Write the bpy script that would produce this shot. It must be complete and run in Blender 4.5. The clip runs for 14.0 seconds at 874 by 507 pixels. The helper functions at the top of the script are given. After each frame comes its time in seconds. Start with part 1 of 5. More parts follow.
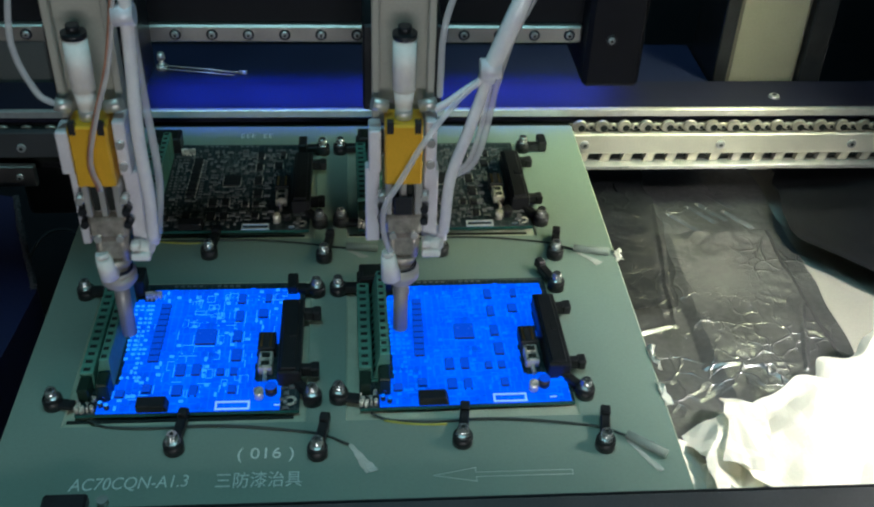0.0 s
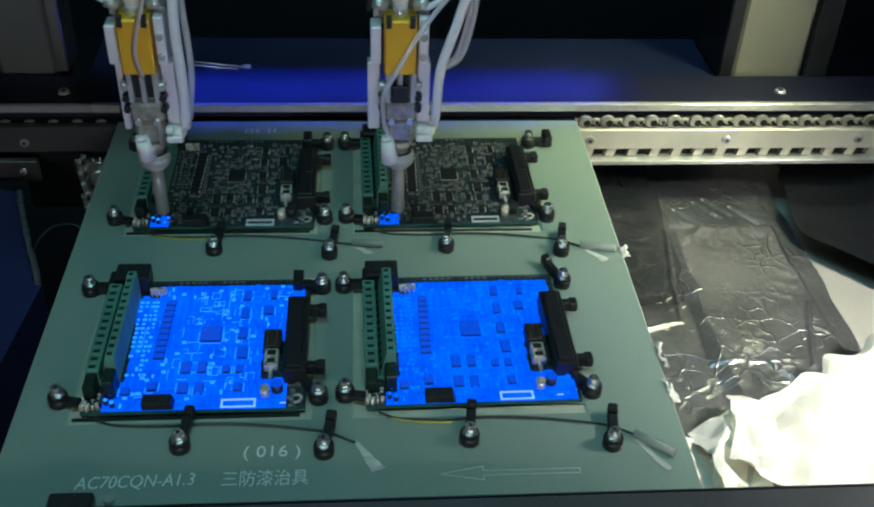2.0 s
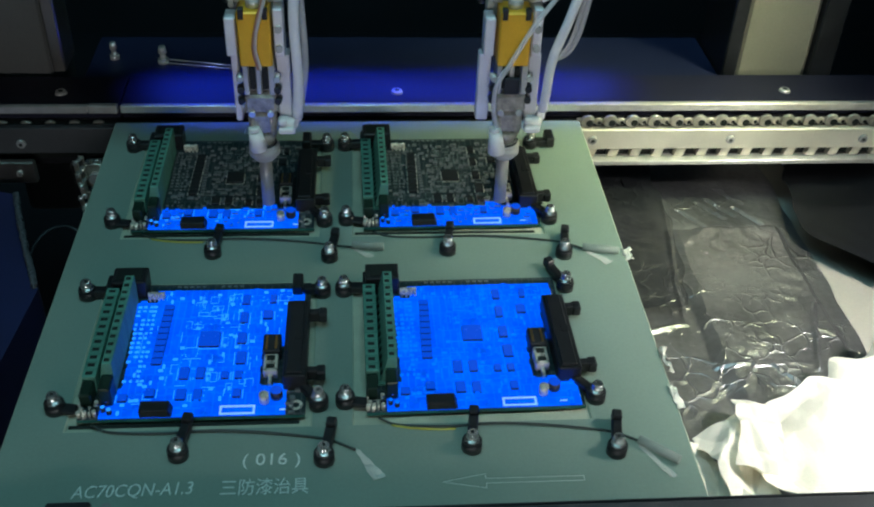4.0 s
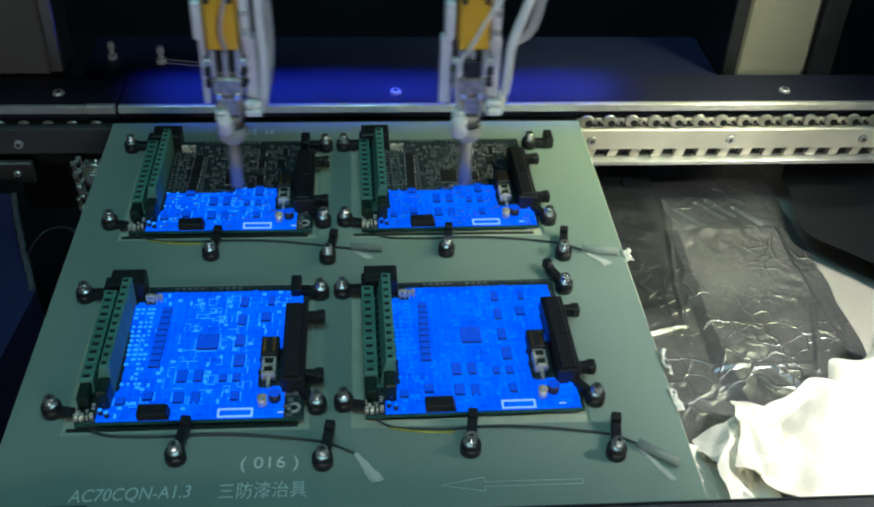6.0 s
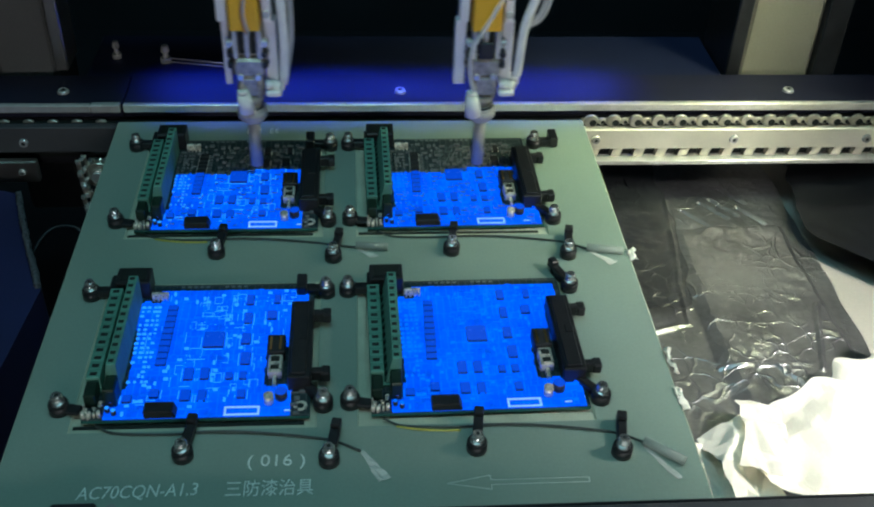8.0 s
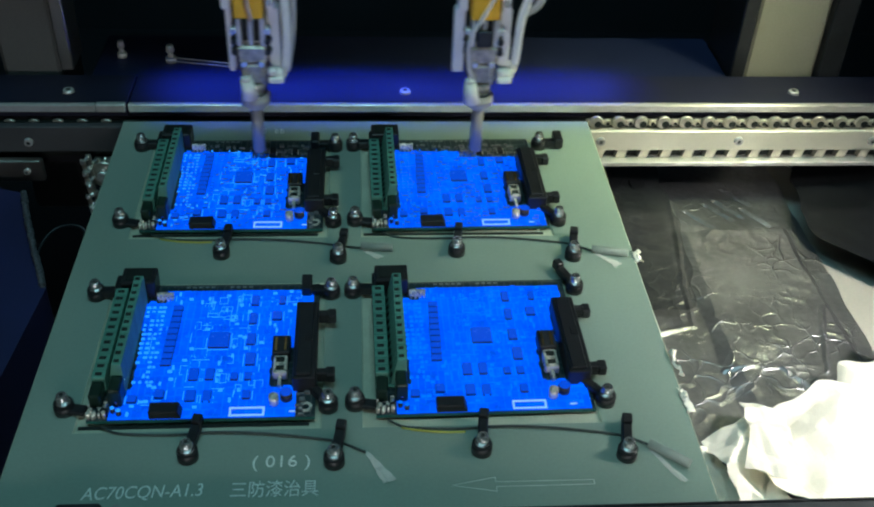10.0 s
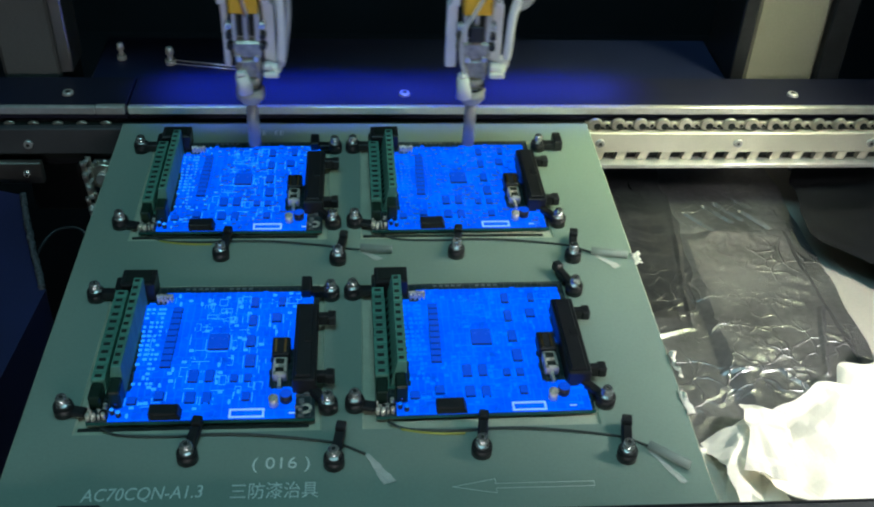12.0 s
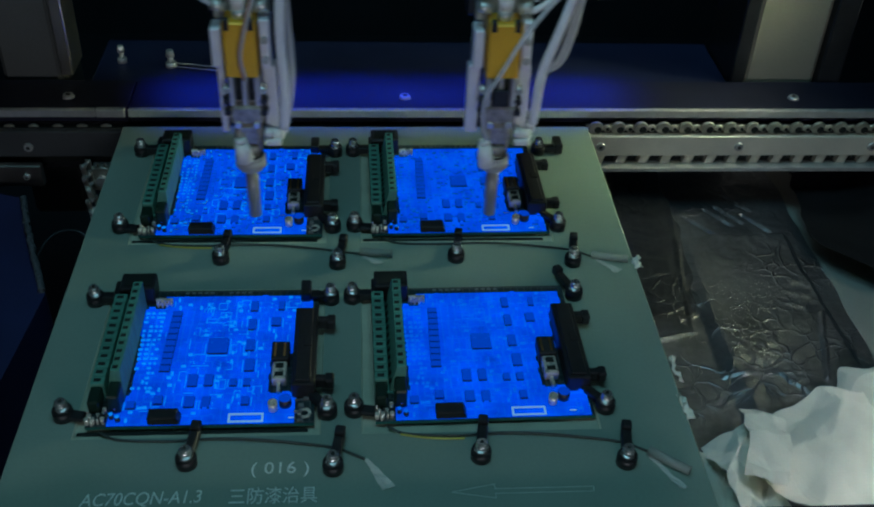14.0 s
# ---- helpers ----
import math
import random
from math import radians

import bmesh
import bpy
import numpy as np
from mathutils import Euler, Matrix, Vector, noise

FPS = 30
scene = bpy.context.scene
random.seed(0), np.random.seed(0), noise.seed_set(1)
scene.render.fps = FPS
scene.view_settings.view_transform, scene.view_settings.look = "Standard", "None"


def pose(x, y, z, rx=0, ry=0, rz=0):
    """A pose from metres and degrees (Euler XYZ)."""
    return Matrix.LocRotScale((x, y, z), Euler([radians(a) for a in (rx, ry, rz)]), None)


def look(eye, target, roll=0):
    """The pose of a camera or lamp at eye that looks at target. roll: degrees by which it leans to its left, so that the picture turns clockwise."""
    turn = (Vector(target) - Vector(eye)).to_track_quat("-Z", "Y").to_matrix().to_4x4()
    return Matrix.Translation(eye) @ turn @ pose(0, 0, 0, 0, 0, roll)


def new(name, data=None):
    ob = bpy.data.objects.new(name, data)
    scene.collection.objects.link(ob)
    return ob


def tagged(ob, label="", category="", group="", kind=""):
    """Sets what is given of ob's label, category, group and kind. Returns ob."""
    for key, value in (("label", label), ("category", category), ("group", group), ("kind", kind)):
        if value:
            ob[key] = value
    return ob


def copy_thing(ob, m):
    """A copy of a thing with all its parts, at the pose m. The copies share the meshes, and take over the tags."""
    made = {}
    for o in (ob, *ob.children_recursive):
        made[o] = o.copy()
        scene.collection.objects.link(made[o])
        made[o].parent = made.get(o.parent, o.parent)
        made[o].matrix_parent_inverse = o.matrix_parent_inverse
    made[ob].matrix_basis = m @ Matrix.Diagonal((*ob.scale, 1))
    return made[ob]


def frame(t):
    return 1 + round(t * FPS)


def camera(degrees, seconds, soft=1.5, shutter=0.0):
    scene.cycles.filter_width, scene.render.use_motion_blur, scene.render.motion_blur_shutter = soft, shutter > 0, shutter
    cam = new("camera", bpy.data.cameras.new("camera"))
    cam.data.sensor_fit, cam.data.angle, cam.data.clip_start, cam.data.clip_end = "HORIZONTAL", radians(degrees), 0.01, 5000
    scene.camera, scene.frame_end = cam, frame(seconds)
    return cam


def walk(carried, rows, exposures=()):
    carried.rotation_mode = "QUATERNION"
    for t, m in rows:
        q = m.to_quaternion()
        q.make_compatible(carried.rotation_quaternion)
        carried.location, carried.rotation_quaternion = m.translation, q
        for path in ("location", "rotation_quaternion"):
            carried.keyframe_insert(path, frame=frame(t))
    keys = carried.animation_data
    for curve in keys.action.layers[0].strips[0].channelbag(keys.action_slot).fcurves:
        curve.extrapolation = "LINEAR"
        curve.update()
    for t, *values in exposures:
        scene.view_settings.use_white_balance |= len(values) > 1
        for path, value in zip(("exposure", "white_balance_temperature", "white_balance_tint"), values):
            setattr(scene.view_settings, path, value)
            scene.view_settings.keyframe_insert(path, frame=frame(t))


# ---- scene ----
cam = camera(46.0, 14.0, soft=2.1, shutter=0.5)
PATH = [
    (0, (0.01810, -0.29430, 0.32440), (0.03280, -0.13480, 0.20470), 2.4),
    (0.5, (0.01880, -0.29490, 0.32380), (0.03330, -0.13560, 0.20370), 2.3),
    (1, (0.01790, -0.29110, 0.32370), (0.03280, -0.13220, 0.20320), 2.4),
    (1.5, (0.01640, -0.29150, 0.32450), (0.03090, -0.13260, 0.20380), 2.4),
    (2, (0.01530, -0.29070, 0.32510), (0.03000, -0.13220, 0.20400), 2.5),
    (2.5, (0.01570, -0.28610, 0.32380), (0.03050, -0.12770, 0.20270), 2.4),
    (3, (0.01550, -0.28410, 0.32430), (0.03020, -0.12580, 0.20290), 2.4),
    (5.5, (0.01530, -0.28190, 0.32390), (0.02990, -0.12410, 0.20180), 2.4),
    (6, (0.01590, -0.28080, 0.32480), (0.03060, -0.12310, 0.20260), 2.4),
    (6.5, (0.01490, -0.28080, 0.32370), (0.02960, -0.12310, 0.20170), 2.4),
    (7, (0.01490, -0.28220, 0.32440), (0.02950, -0.12440, 0.20240), 2.4),
    (7.5, (0.01390, -0.28190, 0.32510), (0.02860, -0.12410, 0.20310), 2.4),
    (8, (0.01290, -0.28170, 0.32480), (0.02770, -0.12400, 0.20260), 2.5),
    (10.5, (0.01110, -0.28010, 0.32550), (0.02560, -0.12250, 0.20320), 2.7),
    (11, (0.01110, -0.27890, 0.32440), (0.02570, -0.12120, 0.20220), 2.7),
    (11.5, (0.01030, -0.27930, 0.32530), (0.02500, -0.12150, 0.20330), 2.7),
    (12, (0.01080, -0.28130, 0.32500), (0.02550, -0.12340, 0.20320), 2.7),
    (12.5, (0.01070, -0.28190, 0.32590), (0.02530, -0.12410, 0.20390), 2.8),
    (13, (0.01140, -0.28260, 0.32640), (0.02570, -0.12450, 0.20470), 2.7),
    (13.5, (0.01210, -0.28160, 0.32600), (0.02660, -0.12360, 0.20420), 2.7),
    (14, (0.01170, -0.27990, 0.32600), (0.02610, -0.12190, 0.20430), 2.7),
]
walk(cam, [(t, look(eye, target, roll)) for t, eye, target, roll in PATH], [(0, -0.04, 6320, 10), (12.9, -0.04, 6320, 10), (13.5, -0.36, 6120, 10), (14.0, -0.74, 5800, 10)])

# world, lamps and exposure
world = bpy.data.worlds.new("machine_inside")
scene.world = world
world.use_nodes = True
world.node_tree.nodes["Background"].inputs[0].default_value = (0.25, 0.32, 0.45, 1)
world.node_tree.nodes["Background"].inputs[1].default_value = 0.008


def area_lamp(name, eye, target, size, watts, colour, spread=180):
    data = bpy.data.lights.new(name, "AREA")
    data.shape, data.size, data.size_y = "RECTANGLE", size[0], size[1]
    data.energy, data.color, data.spread = watts, colour, math.radians(spread)
    ob = new(name, data)
    ob.matrix_basis = look(eye, target)
    return ob


# The first three are unseen fills, added for rail, plate and heads.
area_lamp("rail_fill", (0.36, 0.24, 0.30), (0.29, 0.295, 0.0), (0.12, 0.07), 0.03, (1.0, 0.98, 0.80), 52)
area_lamp("top_fill", (-0.01, 0.03, 0.76), (-0.01, 0.20, 0.0), (0.5, 0.26), 1.9, (0.42, 0.90, 1.0))
area_lamp("front_fill", (0.04, -0.62, 0.15), (0.05, 0.25, 0.09), (0.5, 0.06), 1.45, (0.98, 0.98, 0.96))
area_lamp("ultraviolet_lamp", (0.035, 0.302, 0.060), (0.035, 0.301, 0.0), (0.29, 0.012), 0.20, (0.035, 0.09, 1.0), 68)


# materials
def material(name, colour, rough=0.5, metal=0.0, vary=0.15, scale=60.0, bump=0.0, fine=900.0, spread=0.08, coat=0.0, random_tint=0.0):
    m = bpy.data.materials.new(name)
    m.use_nodes = True
    n, l = m.node_tree.nodes, m.node_tree.links
    b = n["Principled BSDF"]
    co = n.new("ShaderNodeTexCoord")
    big, small = n.new("ShaderNodeTexNoise"), n.new("ShaderNodeTexNoise")
    big.inputs["Scale"].default_value, big.inputs["Detail"].default_value = scale, 5
    small.inputs["Scale"].default_value, small.inputs["Detail"].default_value = fine, 3
    l.new(co.outputs["Object"], big.inputs["Vector"])
    l.new(co.outputs["Object"], small.inputs["Vector"])
    mixv = n.new("ShaderNodeMath")
    mixv.operation = "MULTIPLY_ADD"
    l.new(small.outputs["Fac"], mixv.inputs[0])
    mixv.inputs[1].default_value = 0.4
    l.new(big.outputs["Fac"], mixv.inputs[2])
    ramp = n.new("ShaderNodeValToRGB")
    lo = [c * (1 - vary) for c in colour]
    hi = [min(1, c * (1 + vary)) for c in colour]
    ramp.color_ramp.elements[0].position, ramp.color_ramp.elements[1].position = 0.45, 0.95
    ramp.color_ramp.elements[0].color = (*lo, 1)
    ramp.color_ramp.elements[1].color = (*hi, 1)
    l.new(mixv.outputs[0], ramp.inputs[0])
    out = ramp.outputs[0]
    if random_tint:
        info, hsv, mr = n.new("ShaderNodeObjectInfo"), n.new("ShaderNodeHueSaturation"), n.new("ShaderNodeMapRange")
        mr.inputs["To Min"].default_value, mr.inputs["To Max"].default_value = 1 - random_tint, 1 + random_tint
        l.new(info.outputs["Random"], mr.inputs["Value"])
        l.new(mr.outputs[0], hsv.inputs["Value"])
        l.new(out, hsv.inputs["Color"])
        out = hsv.outputs[0]
    l.new(out, b.inputs["Base Color"])
    rr = n.new("ShaderNodeMapRange")
    rr.inputs["To Min"].default_value, rr.inputs["To Max"].default_value = max(0.02, rough - spread), min(1, rough + spread)
    l.new(big.outputs["Fac"], rr.inputs["Value"])
    l.new(rr.outputs[0], b.inputs["Roughness"])
    b.inputs["Metallic"].default_value = metal
    b.inputs["Coat Weight"].default_value = coat
    if bump:
        bp = n.new("ShaderNodeBump")
        bp.inputs["Strength"].default_value, bp.inputs["Distance"].default_value = bump, 0.0006
        l.new(mixv.outputs[0], bp.inputs["Height"])
        l.new(bp.outputs[0], b.inputs["Normal"])
    return m


def clear_plastic(name, colour, see, rough=0.25):
    m = material(name, colour, rough, 0, 0.1, 120)
    m.node_tree.nodes["Principled BSDF"].inputs["Alpha"].default_value = see
    return m


def board_pattern(m, light, dark, glow=0.0, size=1.0):
    """Traces, pads and silk marks of a circuit board, in the board's own space."""
    n, l = m.node_tree.nodes, m.node_tree.links
    b = n["Principled BSDF"]
    co = n.new("ShaderNodeTexCoord")
    brick, brick2, vor = n.new("ShaderNodeTexBrick"), n.new("ShaderNodeTexBrick"), n.new("ShaderNodeTexVoronoi")
    for k, (br, sc, w, h, mo) in enumerate(((brick, 1.0, 0.0083, 0.0041, 0.00036), (brick2, 1.0, 0.0034, 0.0124, 0.00030))):
        br.inputs["Scale"].default_value = sc / size
        br.inputs["Brick Width"].default_value, br.inputs["Row Height"].default_value = w, h
        br.inputs["Mortar Size"].default_value, br.inputs["Mortar Smooth"].default_value = mo, 0.3
        br.inputs["Color1"].default_value = (*dark, 1)
        br.inputs["Color2"].default_value = (*[d * 0.75 + s * 0.25 for d, s in zip(dark, light)], 1)
        br.inputs["Mortar"].default_value = (*light, 1)
        br.offset, br.squash, br.squash_frequency = 0.37, 0.6 + 0.3 * k, 3
        l.new(co.outputs["Object"], br.inputs["Vector"])
    vor.inputs["Scale"].default_value = 75
    vor.distance = "CHEBYCHEV"
    l.new(co.outputs["Object"], vor.inputs["Vector"])
    pick = n.new("ShaderNodeMix")
    pick.data_type = "RGBA"
    near = n.new("ShaderNodeMath")
    near.operation = "GREATER_THAN"
    near.inputs[1].default_value = 0.5
    split = n.new("ShaderNodeSeparateColor")
    l.new(vor.outputs["Color"], split.inputs[0])
    l.new(split.outputs[0], near.inputs[0])
    l.new(near.outputs[0], pick.inputs["Factor"])
    l.new(brick.outputs["Color"], pick.inputs["A"])
    l.new(brick2.outputs["Color"], pick.inputs["B"])
    l.new(pick.outputs["Result"], b.inputs["Base Color"])
    if glow:
        b.inputs["Specular IOR Level"].default_value = 0.06
        for link in list(b.inputs["Base Color"].links):
            l.remove(link)
        b.inputs["Base Color"].default_value = (0.004, 0.02, 0.10, 1)
        l.new(pick.outputs["Result"], b.inputs["Emission Color"])
        pool, level, fine = n.new("ShaderNodeTexNoise"), n.new("ShaderNodeMapRange"), n.new("ShaderNodeTexNoise")
        pool.inputs["Scale"].default_value, pool.inputs["Detail"].default_value = 70, 4
        l.new(co.outputs["Object"], pool.inputs["Vector"])
        level.inputs["From Min"].default_value, level.inputs["From Max"].default_value = 0.32, 0.68
        level.inputs["To Min"].default_value, level.inputs["To Max"].default_value = glow * 0.62, glow * 1.16
        l.new(pool.outputs["Fac"], level.inputs["Value"])
        l.new(level.outputs[0], b.inputs["Emission Strength"])
        fine.inputs["Scale"].default_value = 420
        wave = n.new("ShaderNodeBump")
        wave.inputs["Strength"].default_value, wave.inputs["Distance"].default_value = 0.5, 0.0006
        l.new(co.outputs["Object"], fine.inputs["Vector"])
        l.new(fine.outputs["Fac"], wave.inputs["Height"])
        l.new(wave.outputs[0], b.inputs["Normal"])
    return m


FR4 = material("grey_green_laminate", (0.238, 0.320, 0.266), 0.42, 0, 0.10, 9, 0.05, 700)
LAMINATE_EDGE = material("pale_lit_laminate_edge", (0.46, 0.50, 0.38), 0.7, 0, 0.15, 60)
PCB = board_pattern(material("dark_green_solder_mask", (0.02, 0.06, 0.05), 0.35), (0.075, 0.092, 0.095), (0.006, 0.024, 0.028))
PCB_EDGE = material("board_rim_green", (0.012, 0.10, 0.085), 0.4, 0, 0.25, 200)
COAT = board_pattern(material("wet_fluorescent_coating", (0.01, 0.12, 0.9), 0.2), (0.0, 0.122, 1.0), (0.0, 0.080, 0.93), 1.28)
COAT_CAP = material("thin_coating_on_chip", (0.004, 0.02, 0.10), 0.25, 0, 0.2, 400)
COAT_CAP.node_tree.nodes["Principled BSDF"].inputs["Emission Color"].default_value = (0.002, 0.075, 0.78, 1)
COAT_CAP.node_tree.nodes["Principled BSDF"].inputs["Emission Strength"].default_value = 0.85
COAT_PAD = material("coating_on_solder", (0.01, 0.04, 0.15), 0.2, 0, 0.2, 400)
COAT_PAD.node_tree.nodes["Principled BSDF"].inputs["Emission Color"].default_value = (0.02, 0.27, 1.0, 1)
COAT_PAD.node_tree.nodes["Principled BSDF"].inputs["Emission Strength"].default_value = 1.25
COAT_DIM = material("thick_coating_on_solder", (0.004, 0.03, 0.12), 0.2, 0, 0.2, 400)
COAT_DIM.node_tree.nodes["Principled BSDF"].inputs["Emission Color"].default_value = (0.0, 0.165, 1.0, 1)
COAT_DIM.node_tree.nodes["Principled BSDF"].inputs["Emission Strength"].default_value = 1.05
COAT_SILK = material("coating_on_print", (0.10, 0.2, 0.4), 0.3, 0, 0.1, 400)
COAT_SILK.node_tree.nodes["Principled BSDF"].inputs["Emission Color"].default_value = (0.28, 0.62, 1.0, 1)
COAT_SILK.node_tree.nodes["Principled BSDF"].inputs["Emission Strength"].default_value = 0.75
SILK = material("white_silk_print", (0.50, 0.54, 0.52), 0.6, 0, 0.1, 500)
FAINT_SILK = material("worn_grey_print", (0.20, 0.23, 0.23), 0.6, 0, 0.15, 500)
BLACK = material("black_moulded_plastic", (0.012, 0.013, 0.015), 0.42, 0, 0.3, 300, 0.1)
CHIP = material("black_chip_epoxy", (0.015, 0.016, 0.018), 0.5, 0, 0.3, 600)
GREEN = material("green_terminal_plastic", (0.095, 0.28, 0.215), 0.58, 0, 0.15, 150, 0.05, random_tint=0.12)
DARK_GREEN = material("dark_green_plug_plastic", (0.006, 0.022, 0.014), 0.4, 0, 0.2, 150)
# Near-black; stands for the shade inside holes, slots and gaps.
HOLE = material("recess_shade", (0.004, 0.008, 0.006), 0.6, 0, 0.2, 200)
STEEL = material("brushed_steel", (0.62, 0.60, 0.55), 0.33, 1.0, 0.12, 40, 0.06, 1500)
WORN_STEEL = material("worn_rail_steel", (0.74, 0.71, 0.60), 0.42, 0.35, 0.22, 22, 0.12, 1200)
BRIGHT = material("polished_screw_steel", (0.80, 0.79, 0.76), 0.22, 0.62, 0.1, 200)
BOLT = material("dull_chrome_bolt", (0.74, 0.74, 0.73), 0.20, 0.88, 0.15, 200)
TIN = material("tinned_metal", (0.80, 0.76, 0.66), 0.28, 0.5, 0.2, 300, 0.1)
PASSIVE = material("solder_and_ceramic", (0.185, 0.195, 0.20), 0.4, 0.2, 0.4, 700)
GOLD = material("brass_pins", (0.55, 0.38, 0.16), 0.3, 1.0, 0.2, 300)
CHAIN = material("oiled_chain_steel", (0.62, 0.59, 0.50), 0.32, 0.85, 0.3, 120, 0.1)
CHAIN_EDGE = material("worn_chain_edge", (0.66, 0.62, 0.52), 0.36, 0.5, 0.3, 120, 0.1)
DARK_STEEL = material("blackened_steel", (0.035, 0.037, 0.042), 0.38, 0.6, 0.3, 50, 0.08)
PANEL = material("blue_black_painted_sheet", (0.012, 0.016, 0.080), 0.6, 0.0, 0.3, 20, 0.05)
# Blue light on the rail top is partly put into this dark base colour.
RAIL_TOP = material("satin_rail_top_blue_lit", (0.015, 0.016, 0.034), 0.5, 0.0, 0.25, 24, 0.05, 900)
RAIL_TOP.node_tree.nodes["Principled BSDF"].inputs["Specular IOR Level"].default_value = 0.3
RAIL_PAINT = material("dark_anodised_rail", (0.050, 0.051, 0.056), 0.55, 0.0, 0.25, 24, 0.05, 900)
DECK = material("dark_smoked_deck", (0.020, 0.027, 0.070), 0.35, 0.0, 0.3, 12, 0.03)
DECK.node_tree.nodes["Principled BSDF"].inputs["Specular IOR Level"].default_value = 0.12
GREY_PAINT = material("light_grey_painted_steel", (0.42, 0.41, 0.36), 0.45, 0, 0.12, 14, 0.06)
POST_PAINT = material("grey_post_paint", (0.28, 0.262, 0.205), 0.5, 0, 0.15, 14, 0.06)
# Darker copy of the post paint: the left upright's shade as colour.
SHADED_PAINT = material("grey_post_paint_shaded", (0.12, 0.12, 0.115), 0.5, 0, 0.2, 14, 0.06)
BEAM_PAINT = material("black_gantry_paint", (0.006, 0.0065, 0.010), 0.6, 0.0, 0.3, 40, 0.05)
BEAM_PAINT.node_tree.nodes["Principled BSDF"].inputs["Specular IOR Level"].default_value = 0.2
FRAYED = material("frayed_grey_seal", (0.075, 0.075, 0.085), 0.8, 0, 0.7, 500, 0.6)
WALL = material("black_cabinet_wall", (0.016, 0.019, 0.027), 0.7, 0, 0.3, 8)
ORANGE = material("amber_anodised_block", (0.92, 0.50, 0.035), 0.34, 0.25, 0.12, 60, 0.04)
ALU = material("bare_aluminium", (0.66, 0.65, 0.62), 0.36, 0.6, 0.14, 90, 0.08)
PALE = material("pale_machined_plate", (0.82, 0.81, 0.87), 0.40, 0.15, 0.1, 60)
WHITE = material("white_nylon", (0.90, 0.89, 0.85), 0.45, 0, 0.08, 150, 0.05)
NOZZLE = material("grey_nozzle_tube", (0.36, 0.37, 0.36), 0.35, 0.2, 0.12, 120, 0.04)
COLLAR = material("pale_grey_collar", (0.46, 0.45, 0.42), 0.45, 0, 0.1, 120, 0.05)
HOSE = clear_plastic("milky_hose", (0.93, 0.92, 1.0), 0.92, 0.20)
CLEAR = clear_plastic("clear_hose", (0.90, 0.90, 0.97), 0.38, 0.08)
FROST = material("worn_clear_valve_body", (0.50, 0.46, 0.40), 0.22, 0.35, 0.40, 190, 0.30)
FROST.node_tree.nodes["Principled BSDF"].inputs["Alpha"].default_value = 0.84
RED_HOSE = material("reddish_thin_hose", (0.36, 0.16, 0.10), 0.35, 0, 0.2, 200)
TAPE = clear_plastic("clear_tape", (0.92, 0.92, 0.84), 0.42, 0.30)
SLEEVE = clear_plastic("grey_heat_sleeve", (0.34, 0.40, 0.37), 0.6, 0.4)
WIRE = material("dark_wire", (0.03, 0.045, 0.04), 0.5, 0, 0.2, 200)
ENGRAVE = material("engraved_pale_line", (0.76, 0.82, 0.77), 0.6, 0, 0.2, 500)
FOIL = material("crumpled_foil", (0.26, 0.265, 0.28), 0.33, 0.80, 0.30, 30, 0.4, 260, 0.10)
YELLOW_WIRE = material("yellowish_wire", (0.42, 0.42, 0.07), 0.45, 0, 0.15, 200)


